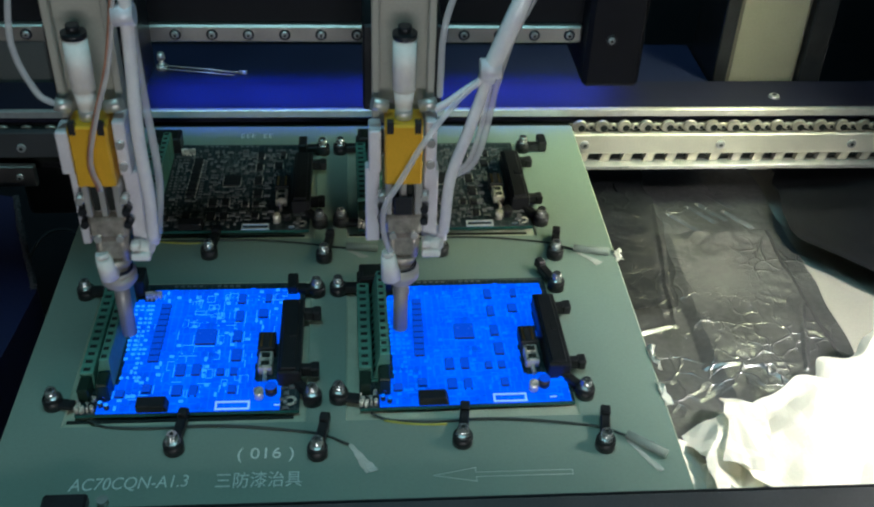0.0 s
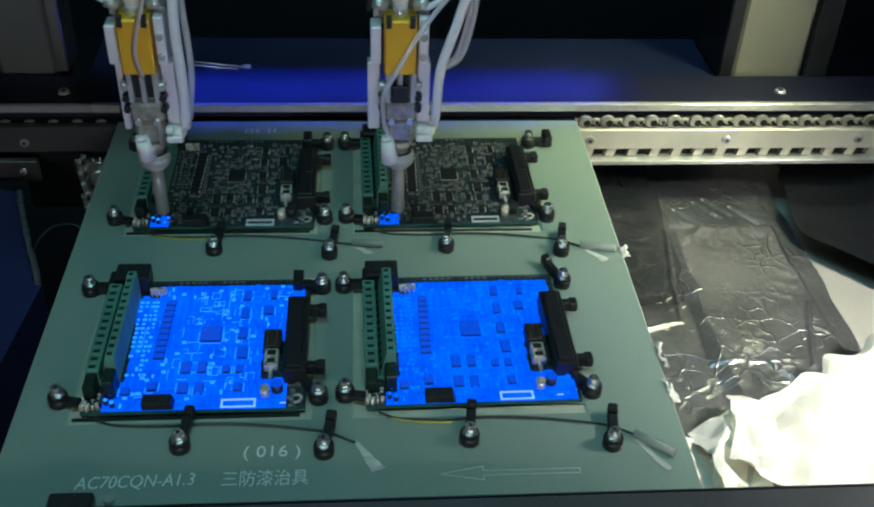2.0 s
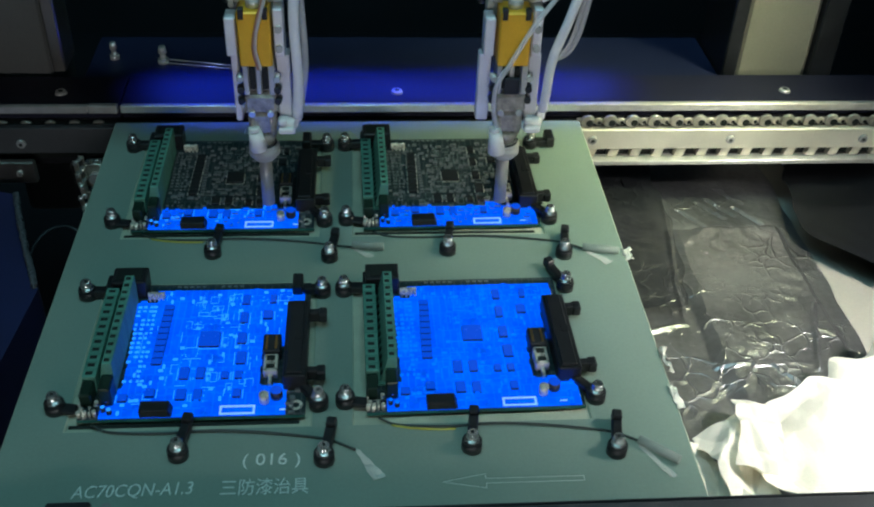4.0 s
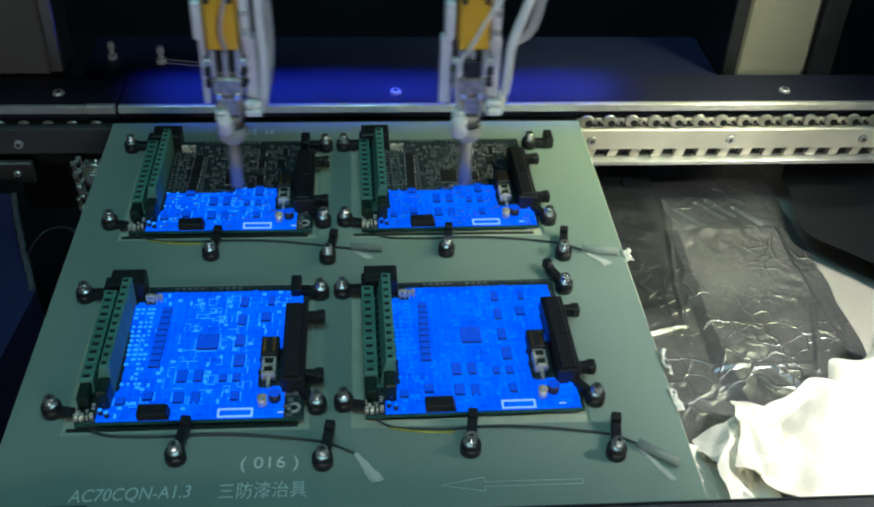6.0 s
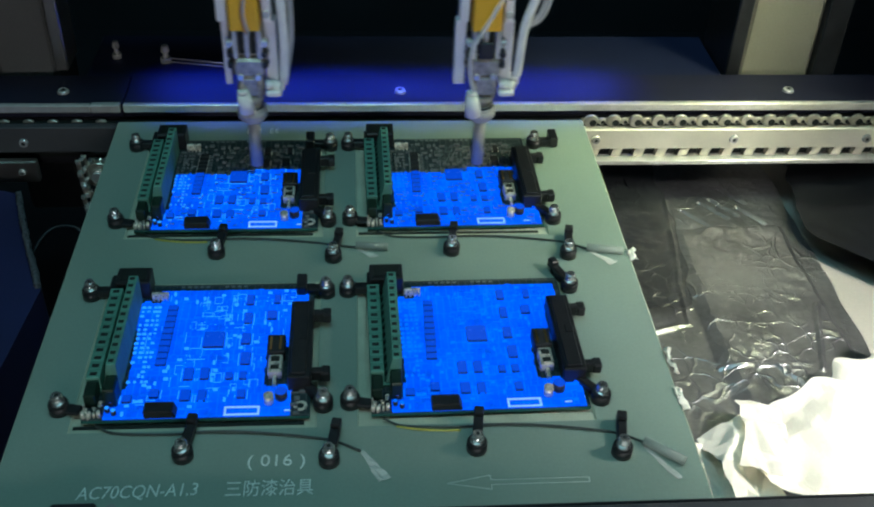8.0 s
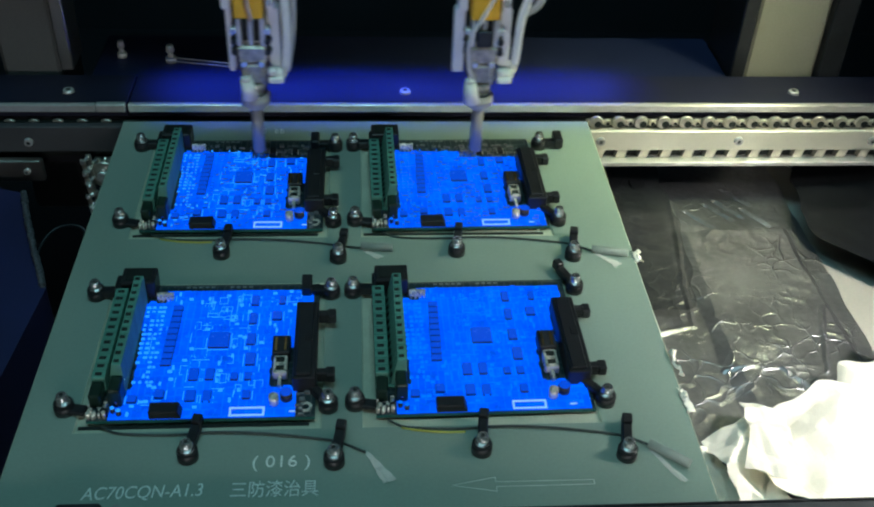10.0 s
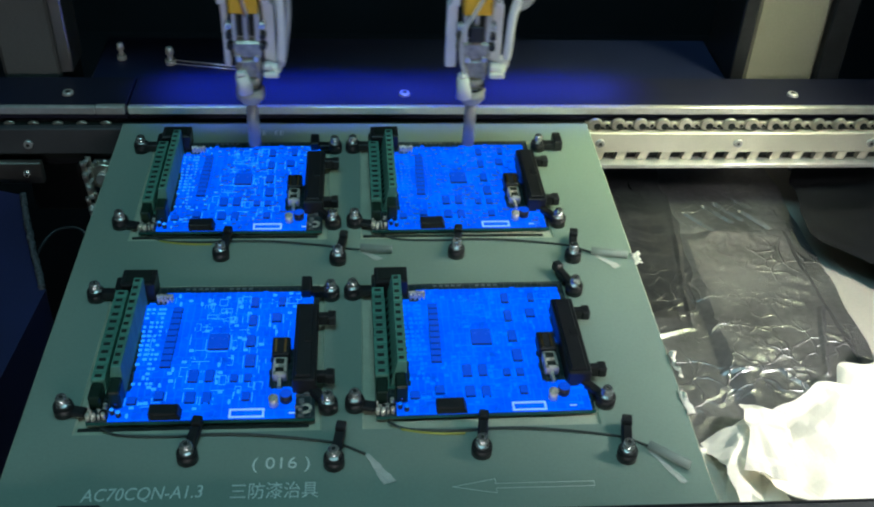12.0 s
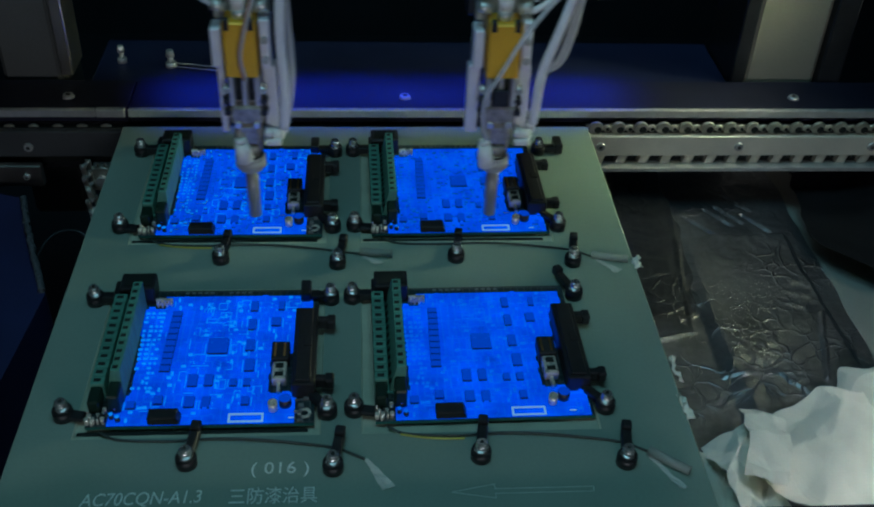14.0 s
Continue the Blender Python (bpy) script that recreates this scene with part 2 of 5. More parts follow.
def crinkles(m, scale, strength):
    """Sharp fold lines, at two sizes."""
    n, l = m.node_tree.nodes, m.node_tree.links
    co = n.new("ShaderNodeTexCoord")
    warp = n.new("ShaderNodeTexNoise")
    warp.inputs["Scale"].default_value = scale * 0.6
    add = n.new("ShaderNodeVectorMath")
    add.operation = "MULTIPLY_ADD"
    add.inputs[1].default_value = (0.03, 0.03, 0.03)
    l.new(co.outputs["Object"], warp.inputs["Vector"])
    l.new(warp.outputs["Color"], add.inputs[0])
    l.new(co.outputs["Object"], add.inputs[2])
    last = None
    for k, (sc, st) in enumerate(((scale, strength), (scale * 2.3, strength * 0.45))):
        v = n.new("ShaderNodeTexVoronoi")
        v.feature = "DISTANCE_TO_EDGE"
        v.inputs["Scale"].default_value = sc
        l.new(add.outputs[0], v.inputs["Vector"])
        cut = n.new("ShaderNodeMapRange")
        cut.inputs["From Max"].default_value = 0.07
        l.new(v.outputs["Distance"], cut.inputs["Value"])
        b = n.new("ShaderNodeBump")
        b.inputs["Strength"].default_value, b.inputs["Distance"].default_value = st, 0.0012
        some, gate, keep = n.new("ShaderNodeTexNoise"), n.new("ShaderNodeMapRange"), n.new("ShaderNodeMath")
        some.inputs["Scale"].default_value, some.inputs["Detail"].default_value = 26 + 20 * k, 2
        l.new(co.outputs["Object"], some.inputs["Vector"])
        gate.inputs["From Min"].default_value, gate.inputs["From Max"].default_value = 0.47, 0.62
        l.new(some.outputs["Fac"], gate.inputs["Value"])
        keep.operation = "MULTIPLY"
        flip = n.new("ShaderNodeMath")
        flip.operation = "SUBTRACT"
        flip.inputs[0].default_value = 1.0
        l.new(cut.outputs[0], flip.inputs[1])
        l.new(flip.outputs[0], keep.inputs[0])
        l.new(gate.outputs[0], keep.inputs[1])
        l.new(keep.outputs[0], b.inputs["Height"])
        if last:
            l.new(last, b.inputs["Normal"])
        last = b.outputs[0]
    l.new(last, n["Principled BSDF"].inputs["Normal"])


crinkles(FOIL, 66, 0.48)
SMOKED = clear_plastic("smoked_film", (0.020, 0.022, 0.026), 0.62, 0.20)
BAG = material("black_film", (0.008, 0.009, 0.011), 0.6, 0, 0.3, 30, 0.2)
BAG.node_tree.nodes["Principled BSDF"].inputs["Specular IOR Level"].default_value = 0.25
# Glow of the two unseen fill lights.
GLOW = material("warm_fill_glow", (0.8, 0.8, 0.75), 0.5, 0, 0.02, 60)
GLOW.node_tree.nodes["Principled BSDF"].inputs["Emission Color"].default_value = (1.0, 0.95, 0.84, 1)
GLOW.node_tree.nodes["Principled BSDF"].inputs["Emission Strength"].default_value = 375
COOL_GLOW = material("pale_fill_glow", (0.8, 0.8, 0.75), 0.5, 0, 0.02, 60)
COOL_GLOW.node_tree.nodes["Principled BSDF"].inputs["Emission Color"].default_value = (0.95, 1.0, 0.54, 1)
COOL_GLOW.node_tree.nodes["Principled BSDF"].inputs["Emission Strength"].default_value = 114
PAPER = material("white_tissue_paper", (0.86, 0.83, 0.72), 0.9, 0, 0.06, 60, 0.4, 1200)


# mesh building
def box(bm, x0, x1, y0, y1, z0, z1, bevel=0.0, index=0):
    made = bmesh.ops.create_cube(bm, size=1.0, matrix=Matrix.Translation(((x0 + x1) / 2, (y0 + y1) / 2, (z0 + z1) / 2)) @ Matrix.Diagonal((x1 - x0, y1 - y0, z1 - z0, 1)))
    vs = made["verts"]
    faces = {f for v in vs for f in v.link_faces}
    if bevel:
        res = bmesh.ops.bevel(bm, geom=list({e for v in vs for e in v.link_edges}), offset=bevel, segments=1, affect="EDGES")
        faces = {f for f in faces if f.is_valid} | set(res["faces"])
    for f in faces:
        f.material_index = index
    return vs


def rod(bm, a, b, r, seg=14, r2=None, index=0):
    a, b = Vector(a), Vector(b)
    m = Matrix.Translation((a + b) / 2) @ (b - a).to_track_quat("Z", "Y").to_matrix().to_4x4()
    made = bmesh.ops.create_cone(bm, cap_ends=True, segments=seg, radius1=r, radius2=r if r2 is None else r2, depth=(b - a).length, matrix=m)
    for f in {f for v in made["verts"] for f in v.link_faces}:
        f.material_index = index
        f.smooth = len(f.verts) == 4


def ring(bm, centre, r0, r1, z0, z1, seg=18):
    loops = []
    for r, z in ((r0, z0), (r1, z0), (r1, z1), (r0, z1)):
        loops.append([bm.verts.new((centre[0] + r * math.cos(2 * math.pi * k / seg), centre[1] + r * math.sin(2 * math.pi * k / seg), z)) for k in range(seg)])
    for a, b in zip(loops, loops[1:] + loops[:1]):
        for k in range(seg):
            bm.faces.new((a[k], a[(k + 1) % seg], b[(k + 1) % seg], b[k]))


def smooth_line(pts, n=6):
    """A rounded line through points (Catmull-Rom)."""
    p = [Vector(v) for v in pts]
    p = [p[0] * 2 - p[1]] + p + [p[-1] * 2 - p[-2]]
    out = []
    for a, b, c, d in zip(p, p[1:], p[2:], p[3:]):
        for k in range(n):
            t = k / n
            out.append(0.5 * (2 * b + (c - a) * t + (2 * a - 5 * b + 4 * c - d) * t * t + (3 * b - a - 3 * c + d) * t ** 3))
    return out + [p[-2]]


def hose(bm, pts, r, seg=10, n=6):
    line = smooth_line(pts, n)
    loops, side = [], Vector((0.3, 1, 0.2))
    for k, c in enumerate(line):
        way = (line[min(k + 1, len(line) - 1)] - line[max(k - 1, 0)]).normalized()
        u = way.cross(side).normalized()
        v = way.cross(u)
        loops.append([bm.verts.new(c + r * (u * math.cos(2 * math.pi * s / seg) + v * math.sin(2 * math.pi * s / seg))) for s in range(seg)])
    for a, b in zip(loops, loops[1:]):
        for s in range(seg):
            bm.faces.new((a[s], a[(s + 1) % seg], b[(s + 1) % seg], b[s])).smooth = True
    bm.faces.new(loops[0])
    bm.faces.new(loops[-1])


def mesh_of(name, bm, mats):
    bmesh.ops.recalc_face_normals(bm, faces=bm.faces)
    me = bpy.data.meshes.new(name)
    bm.to_mesh(me)
    bm.free()
    for m in mats if isinstance(mats, (list, tuple)) else [mats]:
        me.materials.append(m)
    return me


def part(name, bm, mats, parent, label=""):
    me = bm if isinstance(bm, bpy.types.Mesh) else mesh_of(name, bm, mats)
    ob = new(name, me)
    ob.parent = parent
    return tagged(ob, label)


def thing(name, label, category, group="", m=None):
    ob = new(name)
    ob.empty_display_size = 0.01
    if m is not None:
        ob.matrix_basis = m
    return tagged(ob, label, category, group)


def single(name, bm, mats, label, category, kind="", group=""):
    return tagged(new(name, mesh_of(name, bm, mats)), label, category, group, kind)


def simple(shape, *args, **kw):
    bm = bmesh.new()
    shape(bm, *args, **kw)
    return bm


# ---- cabinet and conveyor ----
def cabinet():
    bm = bmesh.new()
    box(bm, -0.75, 0.75, -0.75, 0.95, -0.26, -0.24)
    single("floor", bm, WALL, "black cabinet floor below the conveyor", "floor", "structure")
    for name, b in (("wall_north", (-0.75, 0.75, 0.90, 0.93)), ("wall_south", (-0.75, 0.75, -0.75, -0.72)), ("wall_west", (-0.75, -0.72, -0.72, 0.90)), ("wall_east", (0.72, 0.75, -0.72, 0.90))):
        single(name, simple(box, *b, -0.24, 0.90), WALL, "plain black cabinet wall", "wall", "structure")
    single("ceiling", simple(box, -0.75, 0.75, -0.75, 0.93, 0.90, 0.92), WALL, "plain black cabinet ceiling", "ceiling", "structure")


GUIDE_END = 0.1170
RAIL_Y, LIP_Z = 0.276, 0.0086


def screw(parent, x, y, z, r=0.003, name="screw", face=False):
    bm = bmesh.new()
    if face:
        rod(bm, (x, y, z), (x, y - 0.0016, z), r, 14, r * 0.8)
        rod(bm, (x, y - 0.0012, z), (x, y - 0.0018, z), r * 0.4, 6, index=1)
    else:
        rod(bm, (x, y, z), (x, y, z + 0.0016), r, 14, r * 0.75)
        rod(bm, (x, y, z + 0.0012), (x, y, z + 0.0018), r * 0.4, 6, index=1)
    part(name, bm, [BRIGHT, HOLE], parent)


def chain_link(name):
    """A roller with its bored pin, and the side plate that leads to the next one."""
    bm = bmesh.new()
    rod(bm, (0, -0.0030, 0), (0, -0.0046, 0), 0.0046, 20, 0.0041)
    rod(bm, (0.0012, -0.0040, -0.0008), (0.0012, -0.0049, -0.0008), 0.0023, 14, index=1)
    box(bm, -0.0070, 0.0070, -0.0028, -0.0018, -0.0022, 0.0022, 0.0004, 2)
    rod(bm, (0.0072, -0.0026, -0.0004), (0.0072, -0.0040, -0.0004), 0.0026, 14, 0.0022)
    rod(bm, (0.0076, -0.0034, -0.0008), (0.0076, -0.0042, -0.0008), 0.0013, 10, index=1)
    return mesh_of(name, bm, [CHAIN, HOLE, DARK_STEEL])


def chain_tooth():
    bm = bmesh.new()
    vs = box(bm, -0.0030, 0.0030, -0.0042, 0.0, -0.0028, 0.0036, 0)
    for v in vs:
        v.co.x += 0.0018 * (v.co.z > 0)
    return mesh_of("chain_tooth", bm, CHAIN_EDGE)


def rear_conveyor():
    rail = thing("conveyor_rail", "dark conveyor rail with bright steel lip, faceplate and roller chains", "conveyor rail")
    y, z = RAIL_Y, LIP_Z
    part("top_plate", simple(box, -0.60, -0.1305, y + 0.004, 0.316, z - 0.010, z - 0.0004, 0.0006), RAIL_TOP, rail)
    part("top_plate", simple(box, -0.1295, 0.60, y + 0.004, 0.316, z - 0.010, z, 0.0006), RAIL_TOP, rail)
    part("lip", simple(box, -0.60, -0.1490, y, y + 0.0037, z - 0.0048, z + 0.0003, 0.0006), BRIGHT, rail, "bright steel guide lip")
    part("lip_joint", simple(box, -0.1486, -0.1312, y - 0.0006, y + 0.0037, z - 0.0046, z + 0.0009, 0.0006), BRIGHT, rail, "polished joint piece of the lip")
    part("lip", simple(box, -0.1295, 0.60, y, y + 0.0037, z - 0.0048, z + 0.0006, 0.0006), BRIGHT, rail, "bright steel guide lip")
    part("back_web", simple(box, -0.60, 0.60, y + 0.004, y + 0.010, -0.034, z - 0.0102), DARK_STEEL, rail)
    part("faceplate", simple(box, -0.1330, 0.60, 0.270, 0.2755, -0.0203, -0.0060, 0.0006), WORN_STEEL, rail, "worn steel faceplate")
    part("faceplate", simple(box, -0.60, -0.1335, 0.270, 0.2755, -0.0203, -0.0026, 0.0006), RAIL_PAINT, rail, "dark faceplate")
    part("lower_edge", simple(box, -0.155, 0.60, 0.266, 0.2755, -0.0300, -0.0268, 0.0005), BRIGHT, rail, "thin steel lower edge")
    # Solid near-black block in place of the shaded hollow behind the chains.
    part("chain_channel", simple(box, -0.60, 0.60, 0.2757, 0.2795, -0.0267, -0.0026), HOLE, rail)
    for x in (0.1625, 0.2520, 0.3400, -0.1905):
        screw(rail, x, 0.270, -0.0132, 0.0031, face=True)
    for x in (0.2905, 0.0390, -0.1680):
        screw(rail, x, 0.2935, z, 0.0040)
    link, tooth = chain_link("chain_link"), chain_tooth()
    for k in range(52):
        x = -0.2160 + k * 0.0144
        part("chain_link", link, None, rail).matrix_basis = pose(x, 0.2806, -0.0085 if x > -0.136 else -0.0055) if x < 0.154 else pose(x, 0.2762, -0.0012)
    for k in range(31):
        part("chain_tooth", tooth, None, rail).matrix_basis = pose(0.1330 + k * 0.0146, 0.2757, -0.0236)
    # deck behind the rail
    deck = thing("rear_deck", "dark glossy deck plate behind the conveyor rail", "deck plate")
    part("plate", simple(box, -0.160, 0.2550, 0.3165, 0.378, z - 0.010, z - 0.003, 0.0006), DECK, deck)
    bm = bmesh.new()
    rod(bm, (-0.1115, 0.342, z - 0.0015), (-0.061, 0.3320, z - 0.0018), 0.0006, 8)
    rod(bm, (-0.061, 0.3320, z - 0.0014), (-0.056, 0.3312, z - 0.0014), 0.0016, 8)
    part("pin", bm, BRIGHT, deck, "slim bright pin lying on the deck")
    bm = bmesh.new()
    rod(bm, (-0.1115, 0.3370, z - 0.0015), (-0.064, 0.3285, z - 0.0018), 0.0005, 8)
    part("pin", bm, BRIGHT, deck, "slim bright pin lying on the deck")
    for x, y2, k in ((-0.1125, 0.3400, 1.0), (-0.1450, 0.3460, 0.85)):
        bm = bmesh.new()
        rod(bm, (x, y2, z - 0.003), (x, y2, z), 0.0040 * k, 14, 0.0036 * k)
        rod(bm, (x, y2, z), (x, y2, z + 0.0045), 0.0020 * k, 12)
        rod(bm, (x, y2, z + 0.0045), (x, y2, z + 0.0085), 0.0032 * k, 14, 0.0022 * k)
        part("stud", bm, BRIGHT, deck, "bright turned stud on the deck")
    bracket = thing("rail_bracket", "grey steel bracket under the conveyor rail", "bracket")
    part("plate", simple(box, -0.60, -0.1835, 0.263, 0.268, -0.0375, -0.0225, 0.0008), STEEL, bracket)
    screw(bracket, -0.1930, 0.263, -0.0300, 0.0022, face=True)


def posts():
    for name, x0, x1, lab in (("support_post", 0.266, 0.315, "light grey painted machine upright"), ("support_post", -0.215, -0.178, "grey machine upright with shade in its colour and bare steel edge")):
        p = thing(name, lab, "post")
        part("column", simple(box, x0, x1, 0.322, 0.37, -0.10, 0.45, 0.003), POST_PAINT if x0 > 0 else SHADED_PAINT, p)
        if x0 > 0:
            part("flange", simple(box, x0 - 0.010, x0 - 0.0005, 0.318, 0.37, -0.10, 0.45, 0.001), DARK_STEEL, p)
            part("flange", simple(box, x1 + 0.0005, x1 + 0.016, 0.318, 0.37, -0.10, 0.45, 0.001), DARK_STEEL, p)
        else:
            part("flange", simple(box, x1 + 0.0005, x1 + 0.0085, 0.318, 0.345, 0.010, 0.45, 0.001), STEEL, p)


def front_conveyor():
    rail = thing("front_conveyor_rail", "dark front conveyor rail holding the fixture edge", "conveyor rail")
    part("body", simple(box, -0.60, 0.60, -0.085, -0.0305, -0.03, 0.0065, 0.001), RAIL_PAINT, rail)
    part("lip", simple(box, -0.60, 0.60, -0.0303, -0.0285, -0.03, 0.0055, 0.0005), DARK_STEEL, rail)


def front_clip():
    c = thing("edge_clip", "dark clip on the front conveyor rail", "clip")
    part("body", simple(box, -0.1060, -0.0890, -0.0300, -0.0215, 0.0002, 0.0060, 0.001), DARK_STEEL, c)
    part("screw", simple(rod, (-0.0840, -0.0225, 0.0000), (-0.0840, -0.0225, 0.0026), 0.0022), BRIGHT, c)


def left_side():
    p = thing("side_panel", "slanted blue-black side panel below the conveyor", "panel")
    bm = bmesh.new()
    vs = [bm.verts.new(v) for v in ((-0.260, 0.262, -0.030), (-0.1905, 0.240, -0.030), (-0.1560, 0.150, -0.030), (-0.1640, 0.060, -0.030), (-0.1680, -0.06, -0.030), (-0.260, -0.06, -0.030))]
    f = bm.faces.new(vs)
    res = bmesh.ops.extrude_face_region(bm, geom=[f])
    bmesh.ops.translate(bm, vec=(0, 0, -0.10), verts=[v for v in res["geom"] if isinstance(v, bmesh.types.BMVert)])
    part("sheet", bm, PANEL, p)
    bm = bmesh.new()
    hose(bm, [(-0.188, 0.236, -0.027), (-0.176, 0.200, -0.027), (-0.160, 0.158, -0.028), (-0.158, 0.150, -0.034)], 0.0017, 10, 24)
    for v in bm.verts:
        v.co += 0.0013 * noise.noise_vector(v.co * 900)
    part("edge_seal", bm, FRAYED, p, "frayed grey edge seal")
    c = thing("drag_chain", "dark oily chain hanging beside the fixture", "chain")
    bm = bmesh.new()
    for y in (-0.0030, 0.0030):
        box(bm, -0.0050, 0.0050, y - 0.0006, y + 0.0006, -0.0019, 0.0019, 0.0005)
    for x in (-0.0032, 0.0032):
        rod(bm, (x, -0.0044, 0), (x, 0.0044, 0), 0.0013, 8, index=1)
    link = mesh_of("chain_link_hanging", bm, [CHAIN, BRIGHT])
    for k in range(16):
        ob = part("chain_link", link, None, c)
        ob.matrix_basis = pose(-0.1560 + 0.0006 * k, 0.2620 - 0.0024 * k, -0.0240 - 0.0070 * k, 12 * (k % 2), 84, 14 * (k % 3) - 20)
    gear = thing("chain_sprocket", "oily steel sprocket under the conveyor rail", "sprocket")
    bm = bmesh.new()
    rod(bm, (-0.1480, 0.268, -0.0330), (-0.1480, 0.2635, -0.0330), 0.0085, 24)
    for k in range(14):
        a = 2 * math.pi * k / 14
        rod(bm, (-0.1480 + 0.0085 * math.cos(a), 0.2670, -0.0330 + 0.0085 * math.sin(a)), (-0.1480 + 0.0108 * math.cos(a), 0.2655, -0.0330 + 0.0108 * math.sin(a)), 0.0012, 6, 0.0006)
    part("wheel", bm, CHAIN, gear)
    part("hub", simple(rod, (-0.1480, 0.2634, -0.0330), (-0.1480, 0.2600, -0.0330), 0.0036), BRIGHT, gear)
    w = thing("loose_cable", "thin dark cable looped in the gap beside the fixture", "cable")
    bm = bmesh.new()
    hose(bm, [(-0.184, 0.212, -0.062), (-0.178, 0.224, -0.053), (-0.170, 0.231, -0.049), (-0.158, 0.231, -0.049), (-0.150, 0.224, -0.056)], 0.0010, 8)
    part("cable", bm, DARK_STEEL, w)


# ---- crumpled film and paper beside the fixture ----
def sheet(bm, x0, x1, y0, y1, nx, ny, height):
    grid = [[bm.verts.new((x0 + (x1 - x0) * i / nx, y0 + (y1 - y0) * j / ny, height(x0 + (x1 - x0) * i / nx, y0 + (y1 - y0) * j / ny))) for j in range(ny + 1)] for i in range(nx + 1)]
    for i in range(nx):
        for j in range(ny):
            bm.faces.new((grid[i][j], grid[i + 1][j], grid[i + 1][j + 1], grid[i][j + 1])).smooth = True


def crease(x, y, s, seed):
    """Sharp random folds."""
    v = 0
    for k in range(3):
        q = Vector((x, y, seed + 3.1 * k)) * s * (1.9 ** k)
        v += (1 - abs(noise.noise(q)) * 2.2) / (1.8 ** k)
    return v


def foil_height(x, y):
    some = max(0, noise.noise(Vector((x * 24, y * 24, 7.0))) + 0.15)
    h = -0.062 + 0.0006 * crease(x, y, 12, 2.0) + 0.0009 * some * crease(x, y, 74, 5.0)
    wobble = 0.0022 * noise.noise(Vector((x * 30, y * 30, 1.0))) + 0.0010 * noise.noise(Vector((x * 120, y * 120, 2.0)))
    upper = min(1, max(0, (x - 0.2065 + wobble) / 0.0085)) * min(1, max(0, (0.2385 - y + wobble) / 0.0022)) * min(1, max(0, (0.284 - 0.02 * (y - 0.2) - x + wobble) / 0.0035))
    uneven = 0.65 + noise.noise(Vector((x * 40, y * 70, 0)))
    ridge = math.exp(-((x - 0.2095 - 0.125 * (y - 0.234) + wobble) / 0.0012) ** 2) * (0.145 < y < 0.272) * 0.0030 * uneven
    ridge += math.exp(-((y - 0.143 - 0.3 * (x - 0.188) + wobble) / 0.0014) ** 2) * (0.176 < x < 0.199) * 0.0024 * uneven
    ridge += math.exp(-((x - 0.264 - 0.30 * (y - 0.112) + wobble) / 0.0012) ** 2) * (0.105 < y < 0.160) * 0.0018
    ridge += math.exp(-((y - 0.111 + wobble) / 0.0010) ** 2) * (0.205 < x < 0.262) * 0.0016 * uneven
    ridge += math.exp(-((x - 0.240 + 0.6 * (y - 0.106) + wobble) / 0.0011) ** 2) * (0.085 < y < 0.110) * 0.0020
    folds = sum(math.exp(-(((x - a) + (y - b) * 0.7) / 0.0012) ** 2) * (abs(y - b) < 0.010) for a, b in ((0.245, 0.258), (0.252, 0.262), (0.268, 0.252), (0.230, 0.250), (0.262, 0.275)))
    return h + 0.0030 * upper + ridge - 0.0022 * folds


